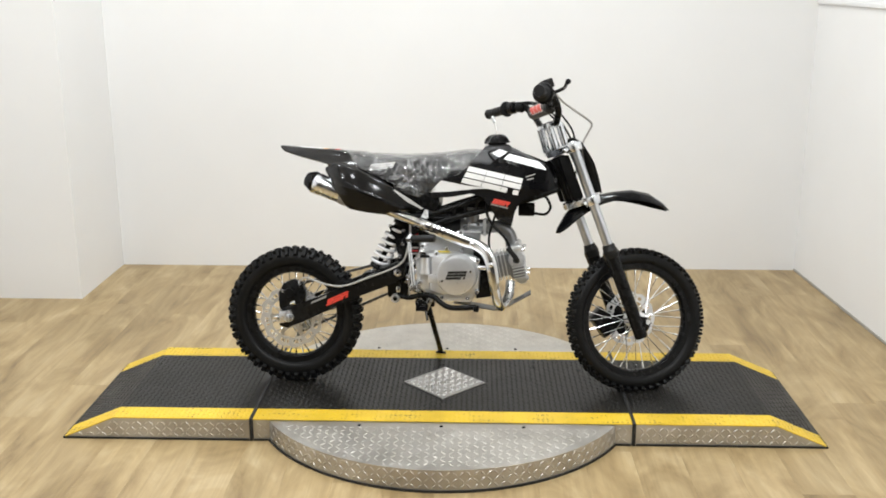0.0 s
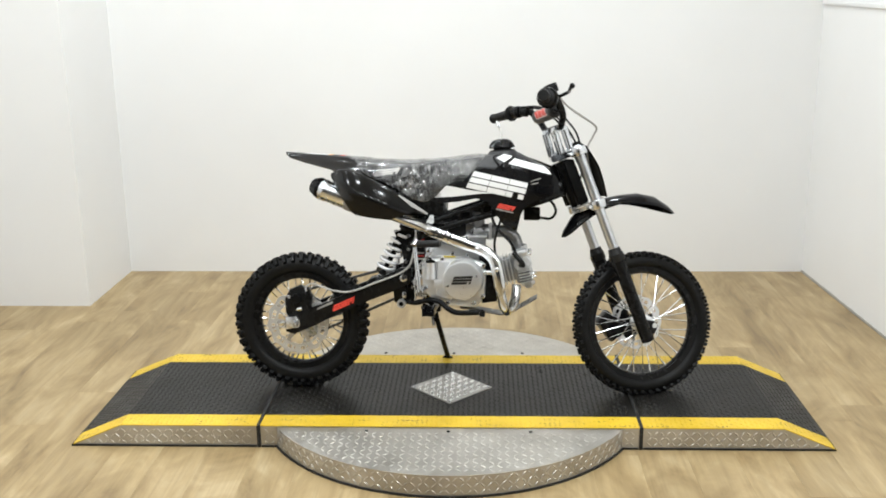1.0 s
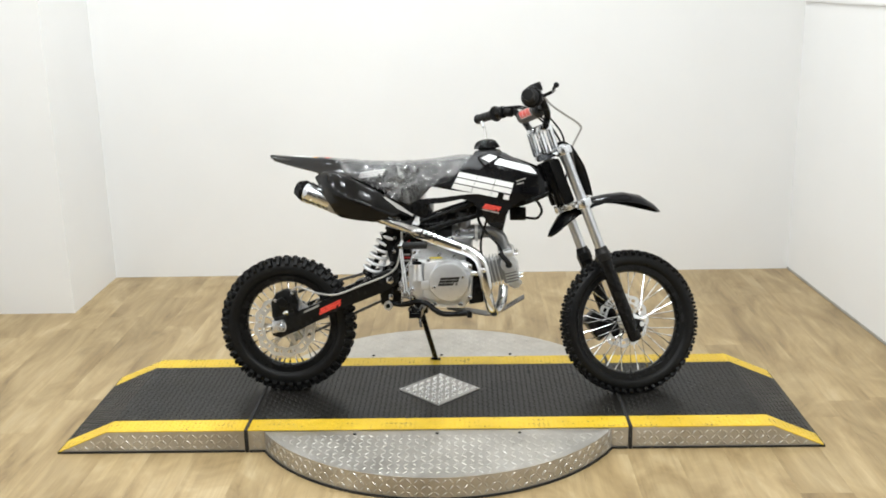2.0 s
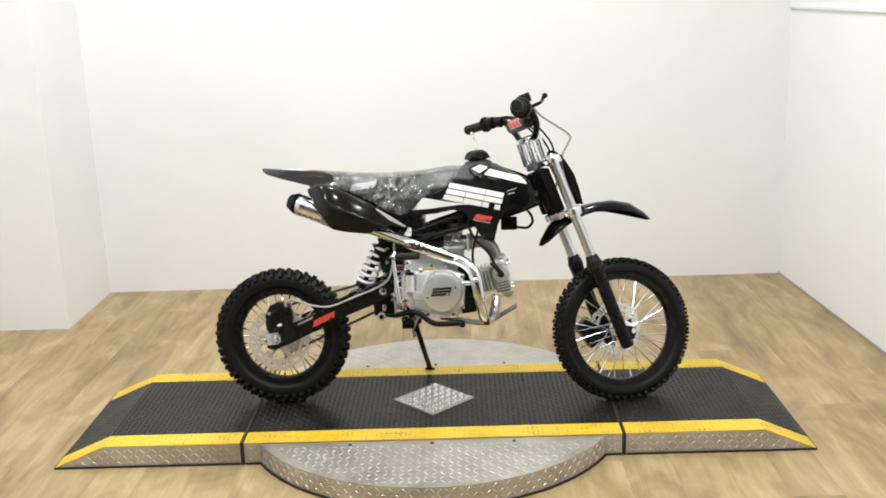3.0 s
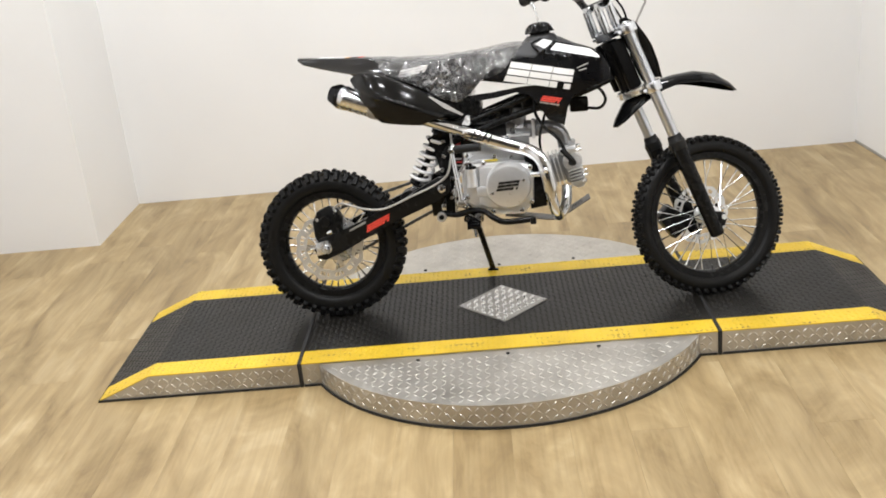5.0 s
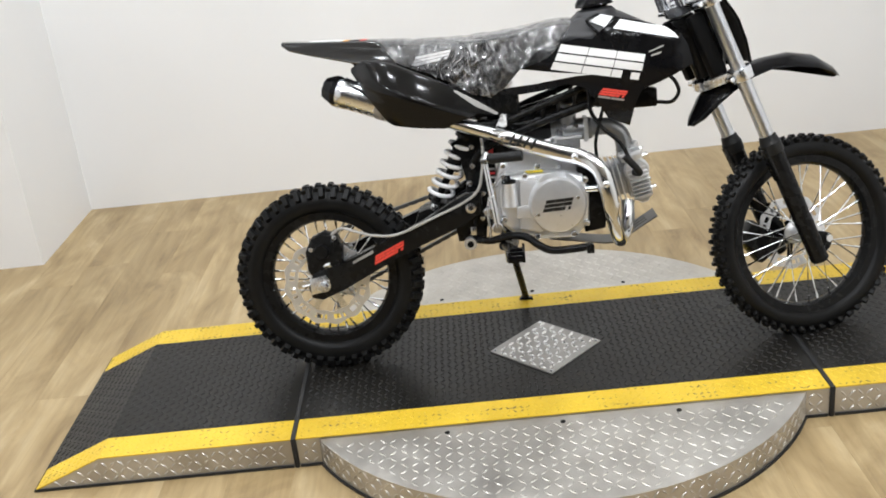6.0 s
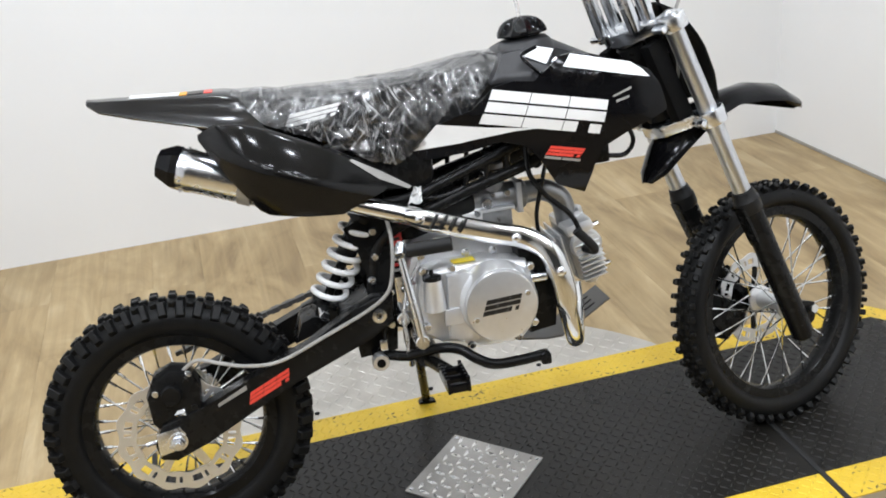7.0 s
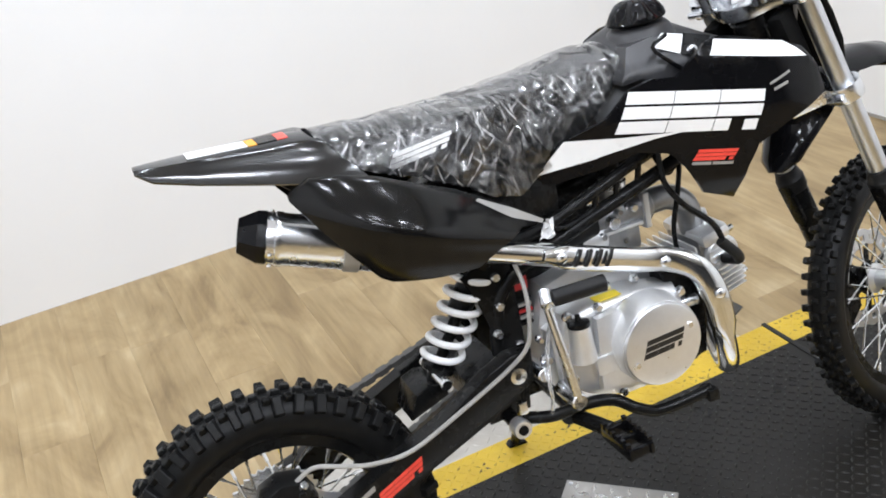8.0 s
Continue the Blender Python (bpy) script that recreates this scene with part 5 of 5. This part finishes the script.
part("end_cap", lathe([(0.0357, 0.117), (0.0378, 0.118), (0.0372, 0.130), (0.0245, 0.155), (0.0185, 0.156), (0.0185, 0.138), (0, 0.138)], frame_to(MUF0, MUF1), 8), GLOSS_BLACK, MUF, "black faceted end cap", smooth=20)
for k in range(8):
    a = 2 * math.pi * (k + 0.5) / 8
    mm = frame_to(MUF0, MUF1)
    part("cap_rivet", rod(mm @ Vector((0.0355 * math.cos(a), 0.0355 * math.sin(a), 0.112)), mm @ Vector((0.0382 * math.cos(a), 0.0382 * math.sin(a), 0.112)), 0.003, seg=8), STEEL, MUF)

# ---- controls low down ----
KICK = part("kick_lever", tube([(-0.091, -0.182, 0.362), (-0.096, -0.180, 0.41), (-0.103, -0.175, 0.465), (-0.109, -0.169, 0.516)], 0.0066, 12, 6, ends=(0.008, 0.006)), STEEL, BIKE, "chrome kick-start lever")
part("lever_boss", rod((-0.091, -0.13, 0.360), (-0.091, -0.189, 0.360), 0.0125, seg=20), STEEL, KICK)
part("lever_knuckle", rod((-0.111, -0.179, 0.514), (-0.104, -0.160, 0.529), 0.0095, seg=14), STEEL, KICK)
part("kick_pedal", rod((-0.099, -0.170, 0.519), (-0.022, -0.184, 0.523), 0.0122, seg=16), SOFT_RUBBER, KICK, "black rubber kick pedal")
PEDAL = part("brake_pedal", tube([(-0.150, -0.100, 0.316), (-0.11, -0.125, 0.316), (-0.06, -0.150, 0.330), (-0.025, -0.162, 0.326), (0.0, -0.178, 0.310), (0.03, -0.182, 0.296), (0.08, -0.186, 0.297), (0.118, -0.188, 0.301)], 0.0092, 12, 8), SATIN_BLACK, BIKE, "black bent brake pedal")
part("pedal_tip", box((0.108, -0.202, 0.286), (0.126, -0.174, 0.306), 0.004), SATIN_BLACK, PEDAL)
for s in (-1, 1):
    PEG = part("footpeg", rod((-0.075, s * 0.13, 0.303), (-0.056, s * 0.202, 0.307), 0.012, seg=12), SATIN_BLACK, BIKE, "black serrated folding footpeg")
    pb = box((-0.088, s * 0.238 - 0.040, 0.290), (-0.082, s * 0.238 + 0.040, 0.308), 0.002)
    box((-0.055, s * 0.238 - 0.040, 0.290), (-0.049, s * 0.238 + 0.040, 0.308), 0.002, pb)
    for k in range(3):
        box((-0.085, s * (0.203 + 0.034 * k) - 0.004, 0.290), (-0.052, s * (0.203 + 0.034 * k) + 0.004, 0.306), 0.002, pb)
    for e in (-0.085, -0.052):
        for k in range(6):
            box((e - 0.003, s * (0.203 + 0.0135 * k) - 0.003, 0.306), (e + 0.003, s * (0.203 + 0.0135 * k) + 0.003, 0.315), 0, pb)
    part("peg_platform", pb, GLOSS_BLACK, PEG, "", Matrix.Translation((0.016, 0, 0.008)))
part("peg_bracket", tube([(-0.158, 0.10, 0.318), (-0.10, 0.10, 0.300), (-0.06, 0.08, 0.285), (-0.06, -0.08, 0.285), (-0.085, -0.12, 0.300)], 0.011, 10), SATIN_BLACK, BIKE, "black footpeg bracket")
SKID = part("skid_plate", slab([(0.03, 0.283), (0.165, 0.262), (0.195, 0.262), (0.294, 0.321), (0.292, 0.3245), (0.194, 0.2655), (0.165, 0.2655), (0.03, 0.2865)], -0.035, 0.045, 0.0008), SKID_GREY, BIKE, "dark grey metal skid plate")
for y in (-0.014, 0.006, 0.026):
    part("slot", box((-0.020, y - 0.0028, -0.001), (0.020, y + 0.0028, 0.0006), m=Matrix.Translation((0.252, 0, 0.3002)) @ pose(0, 0, 0, 0, -30.8, 0)), MATT_BLACK, SKID, "dark drain slot", smooth=0)
STAND = part("side_stand", tube([(-0.070, 0.085, 0.262), (-0.062, 0.13, 0.200), (-0.040, 0.272, 0.046)], 0.0095, 12, 6), SATIN_BLACK, BIKE, "black side stand, folded out")
part("stand_foot", slab([(-0.058, 0.038), (-0.018, 0.034), (-0.022, 0.041), (-0.050, 0.045)], 0.262, 0.284, 0.002), SATIN_BLACK, STAND)
part("stand_spring", rod((-0.082, 0.085, 0.262), (-0.078, 0.130, 0.190), 0.006, seg=10), STEEL, STAND)
part("stand_pivot", box((-0.092, 0.060, 0.250), (-0.045, 0.098, 0.285), 0.006), SATIN_BLACK, STAND)
RECT = part("rectifier", box((-0.114, -0.064, 0.440), (-0.088, 0.02, 0.538), 0.004), SATIN_BLACK, BIKE, "black finned rectifier with a red label")
for k in range(5):
    part("rectifier_fin", box((-0.113, -0.070, 0.444 + 0.010 * k), (-0.089, -0.0635, 0.4485 + 0.010 * k), 0.0012), CABLE_GREY if k in (1, 3) else RED_WIRE if k == 2 else SATIN_BLACK, RECT)
part("red_label", box((-0.112, -0.068, 0.500), (-0.090, -0.0635, 0.528), 0.0012), RED_WIRE, RECT, "small red label")
part("label_bar", box((-0.109, -0.0690, 0.511), (-0.094, -0.0676, 0.516)), BLACK_DECAL, RECT, "unreadable printed bar")
part("wire_loom", tube([(-0.100, -0.05, 0.536), (-0.093, -0.072, 0.566), (-0.06, -0.08, 0.585), (-0.02, -0.085, 0.580), (0.03, -0.08, 0.590)], 0.005, 8, 6), SATIN_BLACK, BIKE, "black taped wire loom")

# ---- bodywork ----
def shroud_skin(x, z):
    base = -(0.100 + 0.32 * max(x, -0.1))
    if z < 0.64:
        base += 5.2 * (0.64 - z) ** 2
    top = 0.735 + 0.05 * max(0.0, min(1.0, (x - 0.0) / 0.12)) - 0.25 * max(0.0, x - 0.2)
    if z > top:
        base += 0.9 * (z - top) + 6.0 * (z - top) ** 2
    if x > 0.26:
        base += 3.6 * (x - 0.26) ** 2
    rise = (z - 0.715 + 0.10 * (x - 0.16)) / 0.040
    return base - 0.009 * math.exp(-rise * rise)


SHROUD_LOW = [(-0.060, 0.655), (-0.03, 0.648), (0.03, 0.655), (0.09, 0.668), (0.128, 0.658), (0.150, 0.632), (0.178, 0.584), (0.225, 0.564), (0.236, 0.615), (0.250, 0.645), (0.290, 0.668), (0.340, 0.686), (0.362, 0.694)]
SHROUD_TOP = [(-0.060, 0.660), (-0.018, 0.705), (0.047, 0.727), (0.085, 0.760), (0.118, 0.768), (0.150, 0.764), (0.176, 0.786), (0.200, 0.800), (0.222, 0.803), (0.250, 0.797), (0.295, 0.781), (0.338, 0.764), (0.354, 0.735), (0.362, 0.700)]
for s in (1, -1):
    SH = part("tank_shroud", shell(SHROUD_LOW, SHROUD_TOP, shroud_skin, 0.006, sign=s, nu=36, nw=12), GLOSS_BLACK, BIKE, "glossy black tank shroud with white graphics")
    if s == 1:
        SHROUD = SH
# white emblem, drawn as slanted blocks with thin slots
emblem("emblem_block", ((0.056, 0.7035), (0.247, 0.668), (0.261, 0.7235), (0.082, 0.758)), SLOTTED + LEG, shroud_skin, WHITE_DECAL, SHROUD, "white slanted emblem block", 0.0014, 0.001, 48)
part("white_band", decal([(-0.052, 0.666), (0.030, 0.673), (0.072, 0.695), (-0.012, 0.708)], shroud_skin, 0.0014, 0.001, 10, 3), WHITE_DECAL, SHROUD, "white swept band")
part("white_band_tip", decal([(0.030, 0.674), (0.110, 0.685), (0.150, 0.687), (0.072, 0.695)], shroud_skin, 0.0014, 0.001, 6, 2), WHITE_DECAL, SHROUD, "white swept band")
emblem("emblem_block", ((0.158, 0.6405), (0.212, 0.6305), (0.222, 0.6450), (0.168, 0.6550)), SLOTTED + LEG, shroud_skin, RED_DECAL, SHROUD, "red emblem block", 0.0014, 0.001, 30)
emblem("emblem_line", ((0.156, 0.6345), (0.212, 0.6235), (0.2135, 0.6275), (0.1575, 0.6385)), [(0.0, 0.46, 0.0, 1.0), (0.50, 1.0, 0.0, 1.0)], shroud_skin, GREY_DECAL, SHROUD, "fine unreadable lettering bars", 0.0014, 0.001, 30)
part("top_band", decal([(0.196, 0.784), (0.312, 0.757), (0.309, 0.778), (0.214, 0.8015)], shroud_skin, 0.0014, 0.001, 12, 3), WHITE_DECAL, SHROUD, "white upper band")
part("top_band_end", decal([(0.312, 0.757), (0.334, 0.752), (0.326, 0.764), (0.309, 0.778)], shroud_skin, 0.0014, 0.001, 3, 2), WHITE_DECAL, SHROUD, "white upper band")
part("scratch_mark", decal([(0.268, 0.727), (0.300, 0.738), (0.299, 0.741), (0.268, 0.730)], shroud_skin, 0.0014, 0.001, 4, 1), GREY_DECAL, SHROUD, "thin pale swoosh mark")
part("scratch_mark", decal([(0.272, 0.718), (0.294, 0.724), (0.294, 0.7275), (0.272, 0.722)], shroud_skin, 0.0014, 0.001, 4, 1), GREY_DECAL, SHROUD, "thin pale swoosh mark")

# fuel tank: a humped body between the shrouds
def tank_ring(x, top, low, w_low, w_top, flat):
    ring = []
    for k in range(17):
        f = k / 16 * 2 - 1
        ring.append((x, w_top * f, top - flat * abs(f) ** 2.5))
    ring += [(x, w_low, low), (x, w_low * 0.5, low - 0.01), (x, -w_low * 0.5, low - 0.01), (x, -w_low, low)]
    return ring


TANK = part("fuel_tank", loft([tank_ring(0.060, 0.776, 0.69, 0.070, 0.062, 0.016), tank_ring(0.095, 0.790, 0.68, 0.090, 0.074, 0.020), tank_ring(0.125, 0.814, 0.675, 0.105, 0.080, 0.026), tank_ring(0.155, 0.826, 0.675, 0.118, 0.082, 0.032), tank_ring(0.200, 0.824, 0.68, 0.125, 0.084, 0.036), tank_ring(0.228, 0.815, 0.68, 0.125, 0.084, 0.034), tank_ring(0.280, 0.788, 0.68, 0.115, 0.080, 0.030), tank_ring(0.330, 0.765, 0.69, 0.090, 0.070, 0.028), tank_ring(0.345, 0.745, 0.70, 0.070, 0.06, 0.02)]), TANK_BLACK, BIKE, "moulded black fuel tank", smooth=60)
def cheek_skin(x, z):
    return -(0.100 + 0.10 * x) + 1.1 * max(0, z - 0.775)


part("tank_cheek", shell([(0.088, 0.762), (0.118, 0.765), (0.160, 0.750), (0.200, 0.778)], [(0.088, 0.768), (0.118, 0.806), (0.160, 0.812), (0.200, 0.800)], lambda x, z: cheek_skin(x, z), 0.03, 12, 5), TANK_BLACK, TANK, "matt dark grey tank cheek")
part("cheek_flash", decal([(0.152, 0.800), (0.184, 0.785), (0.205, 0.806), (0.178, 0.813)], cheek_skin, 0.003, 0.002, 4, 3), WHITE_DECAL, TANK, "white corner flash")
part("cheek_clip", decal([(0.186, 0.783), (0.214, 0.774), (0.240, 0.797), (0.209, 0.807)], cheek_skin, 0.004, 0.006, 4, 3), SATIN_BLACK, TANK, "black moulded clip")
part("clip_bolt", lathe([(0.0075, 0), (0.0075, 0.004), (0.004, 0.006), (0, 0.006)], frame_to((0.199, -0.116, 0.787), (0.199, -0.3, 0.80)), 14), STEEL, TANK)
part("cheek_rim", tube([(0.172, -0.098, 0.814), (0.144, -0.106, 0.803), (0.160, -0.118, 0.781), (0.178, -0.1225, 0.762), (0.150, -0.119, 0.751)], 0.0032, 8, 3), GLOSS_BLACK, TANK)
CAPX = Vector((0.170, -0.026, 0.824))
tilt = pose(*CAPX, 0, -4, 0)
capm = bmesh.new()
prof = [(0.030, 0.000), (0.031, 0.006), (0.0435, 0.0075), (0.0445, 0.010), (0.0430, 0.017), (0.038, 0.0255), (0.031, 0.032), (0.021, 0.0360), (0.010, 0.0378), (0.0, 0.038)]
rows = []
for i, (r, h) in enumerate(prof[:-1]):
    cut = min(1.0, max(0.0, (h - 0.011) / 0.008)) * 0.26
    rows.append([capm.verts.new(tilt @ Vector((r * (1 - cut * (0.5 + 0.5 * math.cos(5 * a)) ** 2) * math.cos(a), r * (1 - cut * (0.5 + 0.5 * math.cos(5 * a)) ** 2) * math.sin(a), h))) for a in [2 * math.pi * k / 100 for k in range(100)]])
for p, q in zip(rows, rows[1:]):
    for k in range(100):
        capm.faces.new((p[k], p[(k + 1) % 100], q[(k + 1) % 100], q[k]))
capm.faces.new(rows[-1])
part("filler_cap", capm, GLOSS_BLACK, BIKE, "tall black scalloped fuel filler cap", smooth=50)
part("tank_collar", lathe([(0.056, -0.026), (0.047, -0.006), (0.040, 0.001), (0.028, 0.003)], tilt, 32), TANK_BLACK, BIKE, "raised tank collar")
HOSE = part("breather_hose", tube([tilt @ Vector((0, 0, 0.034)), tilt @ Vector((-0.002, 0, 0.06)), tilt @ Vector((-0.008, 0.004, 0.088))], 0.0035, 8, 6), CLEAR, BIKE, "clear tank breather hose")
part("hose_valve", rod(tilt @ Vector((-0.006, 0.003, 0.076)), tilt @ Vector((-0.013, 0.006, 0.098)), 0.006, 0.005, 12), STEEL, HOSE, "small bright valve")

# seat: a padded body, then the packing film over it
SEAT_TOP = [(-0.360, 0.800), (-0.300, 0.794), (-0.259, 0.789), (-0.152, 0.786), (-0.07, 0.789), (0.0, 0.796), (0.075, 0.807), (0.112, 0.806)]
SEAT_LOW = [(-0.360, 0.768), (-0.313, 0.752), (-0.238, 0.722), (-0.163, 0.688), (-0.125, 0.662), (-0.085, 0.651), (-0.012, 0.688), (0.047, 0.722), (0.095, 0.765), (0.112, 0.788)]
SEAT_WIDE = [(-0.360, 0.060), (-0.25, 0.085), (-0.15, 0.093), (-0.05, 0.089), (0.03, 0.087), (0.112, 0.078)]


def seat_ring(x, puff, crumple=0.0):
    top, low, w = along(SEAT_TOP, x) + puff, along(SEAT_LOW, x) - puff * 0.6, along(SEAT_WIDE, x) + puff
    ring = []
    for k in range(33):
        f = k / 32 * 2 - 1
        if abs(f) < 0.5:
            y, z = f * 2 * w * 0.80, top - 0.012 * (abs(f) * 2) ** 2.2
        else:
            g = (abs(f) - 0.5) * 2
            y = math.copysign(w * (0.80 + 0.20 * math.sin(g * math.pi / 2)), f)
            z = (top - 0.012) * (1 - g) + low * g
        p = Vector((x, y, z))
        if crumple:
            q = p * 1.0
            a, b = q.x * 21 + q.z * 13, q.z * 20 - q.x * 10
            h = abs(noise.noise(Vector((a, q.y * 9, b)) + Vector((3, 1, 5)))) + 0.4 * abs(noise.noise(Vector((b * 2.2, q.y * 20, a * 1.9))))
            out = Vector((0, y, (z - 0.72) * 1.2)).normalized()
            p += out * (0.55 - h) * crumple
        ring.append(p)
    return ring


xs = [-0.338 + 0.450 * k / 28 for k in range(29)]
SEAT = part("seat", loft([seat_ring(x, 0.0) for x in xs]), SEAT_VINYL, BIKE, "black vinyl seat under clear film", smooth=70)
xs = [-0.340 + 0.454 * k / 120 for k in range(121)]
part("seat_film", loft([seat_ring(x, 0.003, 0.0042) for x in xs], caps=False, closed=False), FILM, SEAT, "crinkled clear plastic packing film", smooth=35)
seat_skin = lambda x, z: -(along(SEAT_WIDE, x) * 0.985)
emblem("emblem_block", ((-0.262, 0.734), (-0.176, 0.746), (-0.166, 0.766), (-0.250, 0.756)), SLOTTED + LEG, seat_skin, WHITE_DECAL, SEAT, "white emblem block", 0.0006, 0.001, 40)

# tail: a flat blade with turned-down sides
tail = [(-0.574, 0.014, 0.811, 0.003), (-0.555, 0.020, 0.810, 0.015), (-0.50, 0.030, 0.806, 0.026), (-0.44, 0.040, 0.802, 0.036), (-0.40, 0.047, 0.800, 0.043), (-0.37, 0.053, 0.799, 0.052), (-0.348, 0.058, 0.797, 0.062), (-0.330, 0.061, 0.790, 0.066)]
rings = []
for x, w, z, d in tail:
    fl = min(0.050, d * 0.80)
    lean = max(0.0, min(1.0, (x + 0.40) / 0.07))
    prof = [(w, 0.003), (w + fl * 0.12, d * 0.28), (w + fl * 0.31, d * 0.54), (w + fl * 0.60, d * 0.78), (w + fl, d)]
    prof = [(-y, h) for y, h in prof[::-1]] + [(-w * 0.9, -0.001), (0, -0.003), (w * 0.9, -0.001)] + prof
    # the front edge slants forwards as it comes down
    ring = [(x + lean * 0.75 * max(0.0, h), y, z - h) for y, h in prof]
    ring += [(a, y * 0.93, h - 0.003) for a, y, h in ring[::-1]]
    rings.append(ring)
TAIL = part("rear_mudguard", loft(rings), SHEEN_BLACK, BIKE, "glossy black rear mudguard", smooth=45)
top_z = lambda x: along([(a, c) for a, _, c, _ in tail], x)
for x0, x1, mat, lab in ((-0.505, -0.425, WHITE_DECAL, "white rear decal"), (-0.424, -0.412, ORANGE_STICKER, "orange sticker"), (-0.411, -0.385, SATIN_BLACK, "black sticker"), (-0.384, -0.370, RED_DECAL, "red sticker")):
    part("tail_sticker", slab([(x0, top_z(x0) + 0.0022), (x1, top_z(x1) + 0.0022), (x1, top_z(x1) + 0.0036), (x0, top_z(x0) + 0.0036)], -0.020, 0.020), mat, TAIL, lab, smooth=0)
part("tail_bracket", slab([(-0.425, 0.772), (-0.36, 0.765), (-0.345, 0.735), (-0.372, 0.722)], -0.062, 0.062, 0.004), SATIN_BLACK, BIKE, "black bracket under the tail")

# side panels: swollen covers over the muffler
PANEL_OUT = [(-0.410, 0.078), (-0.385, 0.112), (-0.350, 0.156), (-0.310, 0.181), (-0.265, 0.189), (-0.210, 0.181), (-0.150, 0.159), (-0.105, 0.141), (-0.066, 0.126)]


def panel_skin(x, z):
    # the rows either side of x are blended, so that the skin shows no folds
    out = -sum(along(PANEL_OUT, x + d) for d in (-0.02, -0.01, 0.0, 0.01, 0.02)) / 5
    d = z - (0.722 - (x + 0.40) * 0.42)
    rise = (d - 0.008) / 0.016
    out -= 0.006 * math.exp(-rise * rise)
    return out + (11.0 if d > 0 else 4.4) * d * d


PANEL_LOW = [(-0.402, 0.736), (-0.385, 0.708), (-0.350, 0.657), (-0.322, 0.620), (-0.308, 0.611), (-0.245, 0.602), (-0.190, 0.596), (-0.176, 0.602), (-0.145, 0.613), (-0.112, 0.622), (-0.066, 0.610)]
PANEL_TOP = [(-0.402, 0.744), (-0.372, 0.760), (-0.335, 0.758), (-0.29, 0.745), (-0.242, 0.722), (-0.19, 0.697), (-0.145, 0.668), (-0.105, 0.643), (-0.066, 0.614)]
for s in (1, -1):
    PN = part("side_panel", shell(PANEL_LOW, PANEL_TOP, panel_skin, 0.006, 48, 18, 0.0, s), PANEL_BLACK, BIKE, "glossy black swollen side panel", smooth=50)
    if s == 1:
        part("panel_flash", decal([(-0.168, 0.676), (-0.122, 0.638), (-0.113, 0.646), (-0.163, 0.677)], panel_skin, 0.0016, 0.001, 8, 3), GREY_DECAL, PN, "silver grey swept flash")
        part("panel_flash", decal([(-0.122, 0.638), (-0.074, 0.612), (-0.069, 0.615), (-0.113, 0.646)], panel_skin, 0.0016, 0.001, 8, 3), GREY_DECAL, PN, "silver grey swept flash")
part("under_seat_cover", box((-0.20, -0.085, 0.600), (-0.02, 0.085, 0.675), 0.02), SATIN_BLACK, BIKE, "black inner cover under the seat")
part("coil_bracket", tube([(0.300, -0.05, 0.600), (0.335, -0.05, 0.598), (0.352, -0.05, 0.622), (0.335, -0.05, 0.655), (0.30, -0.04, 0.665)], 0.0045, 8), SATIN_BLACK, BIKE, "thin black wire loop")
part("ignition_coil", box((0.245, -0.07, 0.592), (0.300, -0.03, 0.635), 0.006), SATIN_BLACK, BIKE, "black ignition coil")
# a scrap of packing film left at the panel's tip
scrap = bmesh.new()
grid = []
for i in range(5):
    row = []
    for j in range(5):
        f, g = i / 4, j / 4
        w = 0.5 + 0.5 * f
        x, z = -0.078 + 0.026 * f * (1.0 - 0.55 * g) + 0.014 * g , 0.582 + 0.028 * g + 0.003 * math.sin(7 * f)
        y = -0.112 + 0.016 * noise.noise(Vector((f * 4.1, g * 3.7, 2.0)))
        row.append(scrap.verts.new((x, y, z)))
    grid.append(row)
for a, b in zip(grid, grid[1:]):
    for j in range(4):
        scrap.faces.new((a[j], b[j], b[j + 1], a[j + 1]))
part("drain_hose", tube([(-0.055, -0.090, 0.490), (-0.098, -0.128, 0.440), (-0.112, -0.140, 0.390), (-0.110, -0.134, 0.350), (-0.112, -0.128, 0.322)], 0.0032, 10, 6), CLEAR, BIKE, "clear plastic drain hose")
part("film_scrap", scrap, MILKY, BIKE, "crumpled scrap of clear film", smooth=0)


# ---- floor planks ----
PLANK_W, PLANK_L = 0.152, 1.22


def plank_mesh(w, l, name):
    bm = box((0.0001, 0.0001, -0.003), (w - 0.0001, l - 0.0001, 0.0))
    edges = [e for e in bm.edges if all(v.co.z > -0.001 for v in e.verts)]
    bmesh.ops.bevel(bm, geom=edges, offset=0.0003, segments=1, affect="EDGES")
    me = bpy.data.meshes.new(name)
    bm.to_mesh(me)
    bm.free()
    me.materials.append(PLANK)
    return me


WHOLE = plank_mesh(PLANK_W, PLANK_L, "plank")
rng = random.Random(7)
px = LEFT
while px < RIGHT - 0.001:
    w = min(PLANK_W, RIGHT - px)
    y = BACK
    first = PLANK_L * (0.25 + 0.75 * rng.random())
    while y > FRONT + 0.001:
        l = first if y == BACK else PLANK_L
        l = min(l, y - FRONT)
        me = WHOLE if abs(l - PLANK_L) < 1e-4 and abs(w - PLANK_W) < 1e-4 else plank_mesh(w, l, "plank")
        ob = new("plank", me)
        ob.parent = FLOOR
        ob.location = (px, y - l, 0)
        y -= l
    px += PLANK_W
